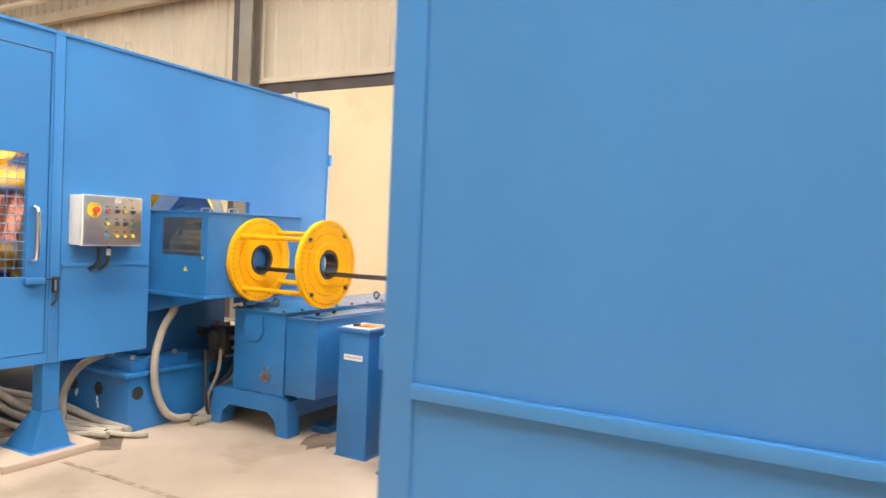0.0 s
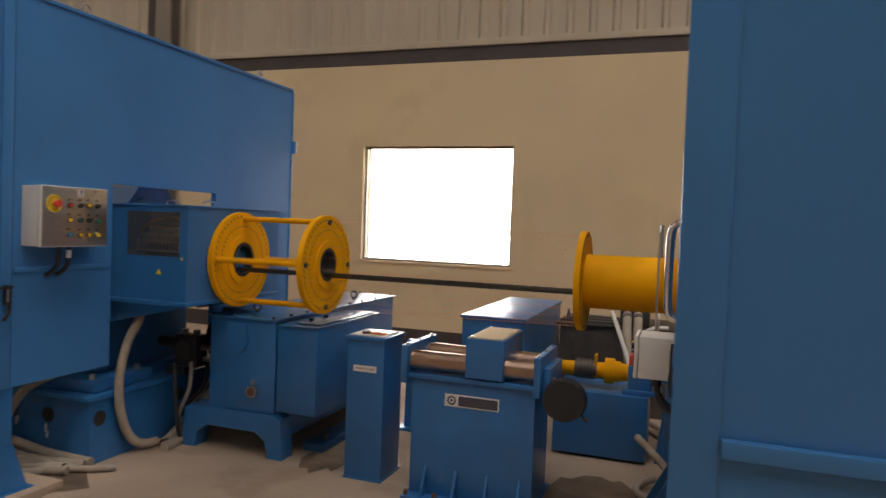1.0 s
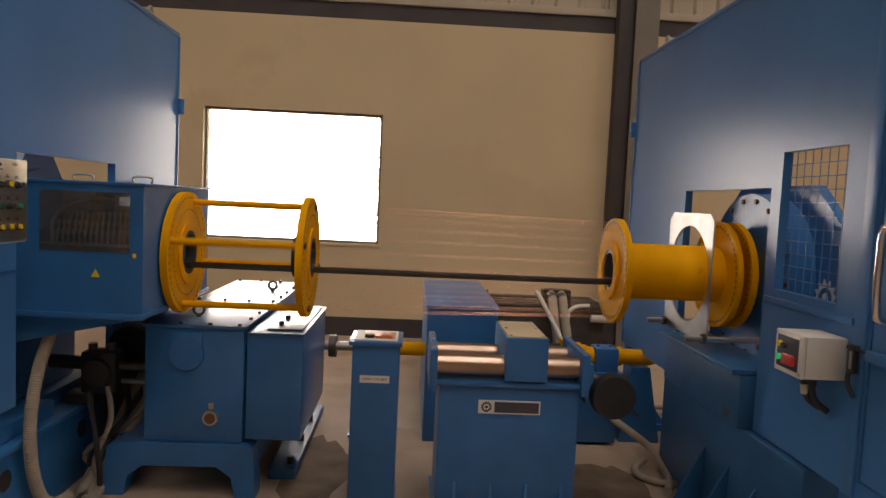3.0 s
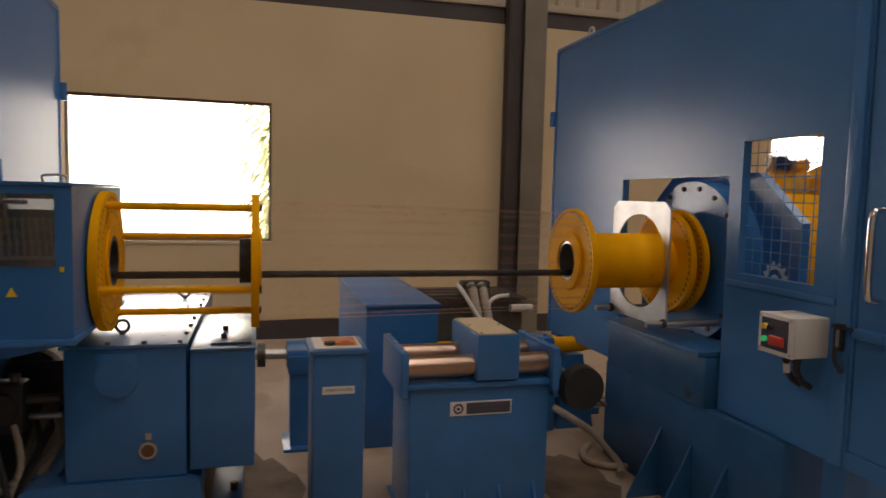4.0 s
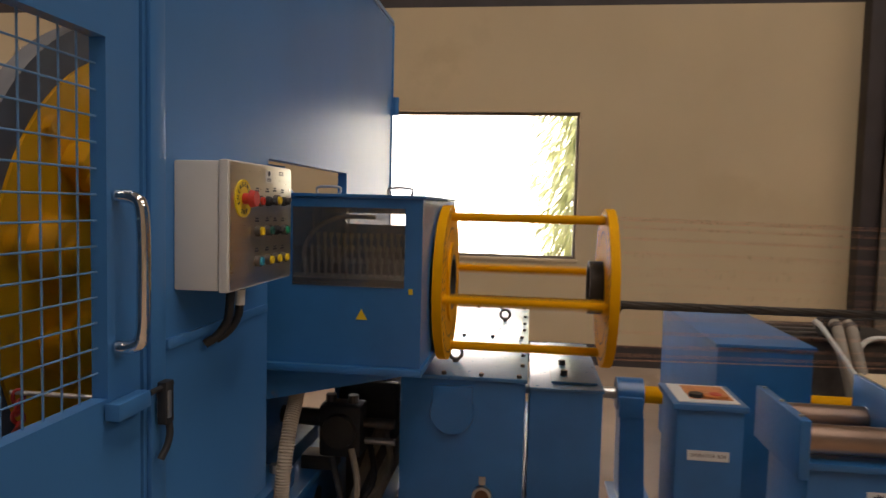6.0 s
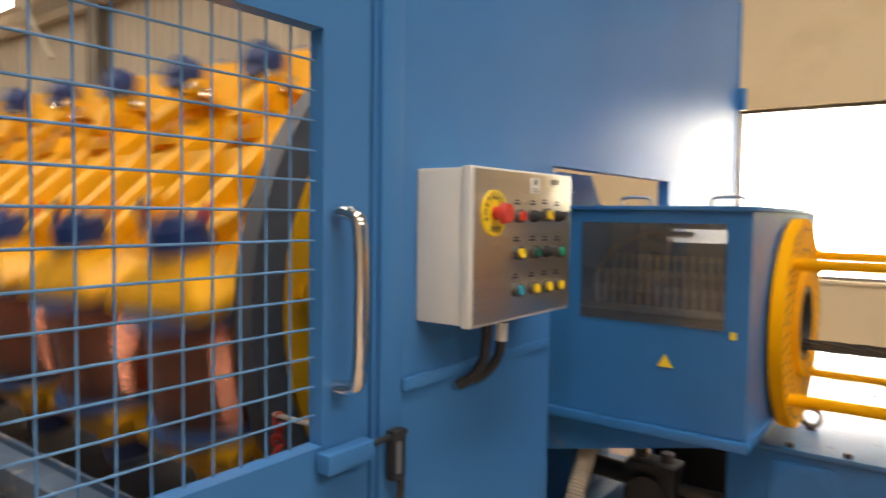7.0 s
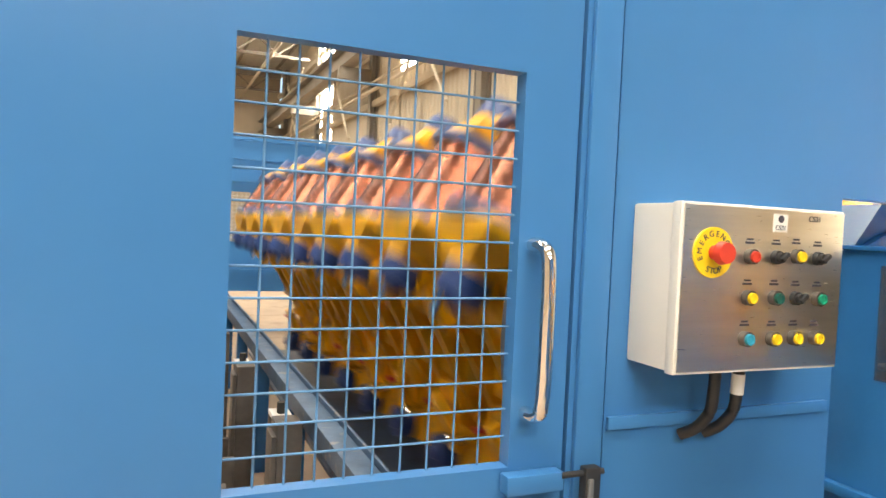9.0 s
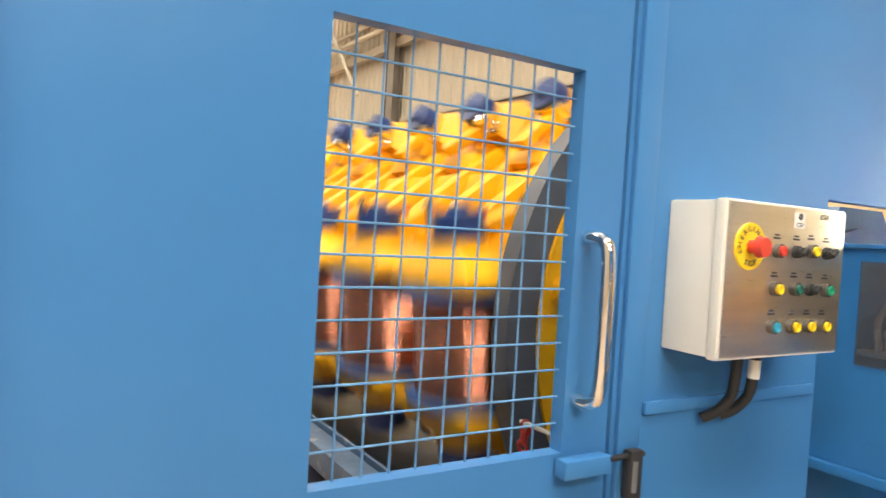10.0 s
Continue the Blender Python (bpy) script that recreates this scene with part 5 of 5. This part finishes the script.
for x in (0.055, 0.135):
    part("hose", tube(B(), [(x, -0.03, 0.80), (x + 0.005, -0.08, 0.77), (x + 0.01, -0.14, 0.66), (x + 0.03, -0.20, 0.50), (x + 0.05, -0.28, 0.25), (x + 0.06, -0.32, 0.03)], 0.034, 12), HOSE, hy)
    part("hose_clamp", rod(B(), (x, -0.055, 0.795), (x + 0.002, -0.075, 0.775), 0.038, seg=14), GREY_IRON, hy)
part("thin_hose", tube(B(), [(-0.06, -0.04, 0.81), (-0.04, -0.10, 0.78), (0.02, -0.20, 0.66), (0.10, -0.34, 0.48), (0.14, -0.45, 0.30)], 0.016, 10), GREY_BOX, hy, "cream hose")
part("thin_hose", tube(B(), [(0.18, -0.10, 0.60), (0.20, -0.09, 0.68), (0.27, -0.06, 0.715), (0.36, -0.04, 0.72)], 0.016, 10), GREY_BOX, hy, "cream hose")
part("pipe", rod(B(), (0.38, -0.05, 0.62), (0.56, -0.05, 0.62), 0.03, seg=14), GREY_BOX, hy)

mt = thing("drive_motor", "dark grey drive motor beside the machine bed", "motor", (-3.72, 4.32, 0))
bm = B()
rod(bm, (-0.05, -0.25, 0.62), (-0.05, 0.3, 0.62), 0.13, seg=28)
part("casing", bm, GREY_IRON, mt)
part("end_cover", rod(B(), (-0.05, -0.29, 0.62), (-0.05, -0.25, 0.62), 0.12, 0.13, seg=28), BLACK, mt)
part("foot", box(B(), -0.16, 0.06, -0.2, 0.25, 0.0, 0.52, 0.01), GREY_IRON, mt)

part("terminal_box", box(B(), -0.17, 0.02, -0.12, 0.08, 0.70, 0.80, 0.01), BLACK, mt)
part("gear_block", box(B(), -0.12, 0.10, -0.33, -0.291, 0.50, 0.70, 0.015), BLACK, mt)
part("output_shaft", rod(B(), (0.05, -0.1, 0.62), (0.16, -0.1, 0.62), 0.03, seg=14), STEEL, mt)
for i in range(4):
    cb2 = thing("loose_cable", "dark cable hanging under the housing to the floor", "cable", (-3.75, 3.6, 0), "loose cables")
    part("cable", tube(B(), [(-0.05 + 0.05 * i, 0.02 + 0.1 * i, 0.50), (0.0 + 0.04 * i, -0.02 + 0.08 * i, 0.35), (0.03 - 0.05 * i, -0.03 + 0.06 * i, 0.15), (0.0, 0.05 + 0.05 * i, 0.03), (-0.1, 0.3 + 0.05 * i, 0.02)], 0.013, 8), HOSE if i % 2 else BLACK, cb2)
for i in range(5):
    cb3 = thing("floor_cable", "thick dusty grey cable lying between the bed and the gearbox", "cable", (-3.70, 3.7, 0), "floor cables")
    part("cable", tube(B(), [(0.0 + 0.03 * i, 0.42, 0.52 - 0.03 * i), (-0.02 + 0.03 * i, 0.28, 0.42), (-0.07 + 0.025 * i, 0.12, 0.22 + 0.015 * i), (-0.12 + 0.02 * i, -0.06, 0.04 + 0.02 * (i % 2)), (-0.10 + 0.02 * i, -0.16 - 0.02 * i, 0.03)], 0.024 + 0.004 * (i % 3), 10), (HOSE, HOSE, GREY_IRON)[i % 3], cb3)
pv = thing("valve_block", "greasy black pump block with pipe stubs under the housing", "pump", (-3.80, 3.78, 0.57))
part("block", box(B(), -0.085, 0.085, -0.06, 0.06, -0.11, 0.10, 0.018), BLACK, pv)
part("flange", rod(B(), (0, -0.062, 0.0), (0, -0.085, 0.0), 0.07, 0.065, seg=20), DARK, pv)
part("pipe", rod(B(), (0.086, 0, 0.02), (0.21, 0, 0.02), 0.02, seg=12), GREY_IRON, pv)
part("pipe", rod(B(), (0.086, 0.02, -0.06), (0.21, 0.02, -0.06), 0.014, seg=12), STEEL, pv)
part("pipe", rod(B(), (-0.086, 0, 0.03), (-0.29, 0.02, 0.03), 0.035, seg=14), DARK, pv)
part("foot", box(B(), -0.16, -0.02, -0.05, 0.05, -0.169, -0.111, 0.006), DARK, pv)
for x in (-0.05, 0.04):
    part("cap", rod(B(), (x, 0, 0.10), (x, 0, 0.13), 0.022, seg=10), GREY_IRON, pv)
hs = thing("ribbed_hose", "dusty ribbed hose looping from the head to the floor", "hose", (-3.87, 3.2, 0))
part("hose", tube(B(), [(0.03, 0.22, 0.92), (0.02, 0.19, 0.85), (0.015, 0.165, 0.79), (0.015, 0.10, 0.70), (0.015, 0.05, 0.57), (0.015, 0.032, 0.445), (0.015, 0.05, 0.275), (0.015, 0.12, 0.12), (0.02, 0.22, 0.045), (0.03, 0.33, 0.03)], 0.024, 12, 0.0028), HOSE, hs)
random.seed(5)
for i in range(7):
    h = thing("floor_hose", "dusty pale hose lying on the floor under the guard", "hose", (-4.3, 2.75, 0), "floor hoses")
    y = -0.10 + 0.06 * i
    z = 0.03 + 0.035 * (i % 3)
    part("hose", tube(B(), [(0.37 + 0.02 * (i % 3), 0.25 + 0.015 * i, 0.03), (0.12, y + 0.10, 0.03 + 0.02 * (i % 2)), (-0.3, y + random.uniform(-0.04, 0.04), z + 0.03), (-0.9, y + random.uniform(-0.1, 0.1), z + 0.06), (-1.8, y + 0.1, z)], 0.020 + 0.004 * (i % 3), 10), HOSE, h)
h = thing("floor_hose", "pale hose lying along the foot of the machine bed", "hose", (-3.95, 2.98, 0), "floor hoses")
part("hose", tube(B(), [(-0.30, -0.10, 0.03), (-0.15, -0.05, 0.05), (0.0, -0.02, 0.03), (0.14, 0.05, 0.024), (0.22, 0.12, 0.022)], 0.018, 10), HOSE, h)
part("tie", ring(B(), -0.006, 0.006, 0.024, 0.019, 16, -0.02, 0.03), BLACK, h)
pad = structure("footing_pad", box(B(), -4.30, -3.78, 2.22, 2.80, 0.0, 0.045, 0.008), CONCRETE, "low concrete pad under the guard leg", "pad")
h = thing("floor_hose", "pale hose curving down from the machine bed to the floor", "hose", (-4.3, 2.95, 0), "floor hoses")
part("hose", tube(B(), [(0.12, 0.13, 0.50), (0.02, 0.03, 0.42), (-0.05, -0.03, 0.25), (-0.03, -0.05, 0.08), (0.1, -0.1, 0.03), (0.4, -0.02, 0.03)], 0.024, 10), HOSE, h)
h = thing("floor_hose", "pale hose curving down beside the roller stand to the floor", "hose", (-0.9, 4.2, 0), "floor hoses")
part("hose", tube(B(), [(-0.12, 0.22, 0.20), (-0.03, 0.13, 0.15), (0.06, 0.02, 0.09), (0.08, -0.14, 0.04), (0.05, -0.30, 0.024), (0.0, -0.42, 0.024)], 0.022, 12), HOSE, h)
h = thing("floor_hose", "curled pale hose end on the floor by the machine bed", "hose", (-0.95, 4.0, 0), "floor hoses")
part("hose", tube(B(), [(0.05, 0.16, 0.05), (-0.02, 0.10, 0.03), (-0.04, 0.0, 0.022), (0.02, -0.08, 0.022), (0.12, -0.12, 0.022), (0.2, -0.13, 0.022)], 0.02, 12), HOSE, h)
for k, (y, x0) in enumerate(((4.95, -1.0), (5.1, -0.95), (5.3, -1.1))):
    h = thing("floor_hose", "pale hose lying on the floor behind the line shaft", "hose", (x0, y, 0), "floor hoses")
    part("hose", tube(B(), [(-0.1, 0.1, 0.16 - 0.05 * k), (0.05, 0.02, 0.08), (0.2, 0.0, 0.03), (0.5, 0.03, 0.025), (0.9, 0.0, 0.025)], 0.02, 10), HOSE, h)

# ---- outside ----
random.seed(11)
tree = thing("tree", "sunlit palm-like tree with drooping leaves outside the window", "tree", (-2.0, 15.5, -0.3))
tree.scale = (1.3, 1.3, 1.35)
part("trunk", rod(B(), (0, 0, 0), (0.1, 0, 2.6), 0.1, 0.06, seg=12), BARK, tree)
bm = B()
for i in range(2600):
    z = random.uniform(0.5, 4.6)
    a = random.uniform(0, 2 * math.pi)
    q = random.uniform(0.05, 0.95) * (0.65 + 0.35 * math.sin(z * 4.1) ** 2)
    p = Vector((q * math.cos(a), q * math.sin(a), z))
    d = Vector((math.cos(a), math.sin(a), random.uniform(-1.8, -0.1))).normalized()
    s = d.cross(Vector((0, 0, 1))).normalized() * random.uniform(0.02, 0.045)
    l = random.uniform(0.2, 0.5)
    vs = [bm.verts.new(p), bm.verts.new(p + d * l * 0.4 + s), bm.verts.new(p + d * l + Vector((0, 0, -0.1))), bm.verts.new(p + d * l * 0.4 - s)]
    bm.faces.new(vs)
part("crown", bm, LEAF, tree)


# ---- what turns ----
def motions():
    """The left cage with its reel, and the right cage with its drum, turn together; the near side rises."""
    def turning(start, x, flip, slant=0.0):
        rows = []
        for k in range(101):
            a = start + 32.2 * k
            rows.append((k * 0.1, pose(x, AX_Y, AX_Z) @ Matrix.Rotation(slant, 4, "Z") @ Matrix.Rotation(radians(-a), 4, "X") @ (Matrix.Rotation(math.pi, 4, "Z") if flip else Matrix.Identity(4))))
        return rows
    walk(cage, turning(32 - 9 * 322, -4.45, False, LINE))
    walk(cage_right, turning(20, 0.1, True))
    walk(reel, turning(40, -3.385, False))
    walk(drum, turning(0, -1.30, False))


motions()
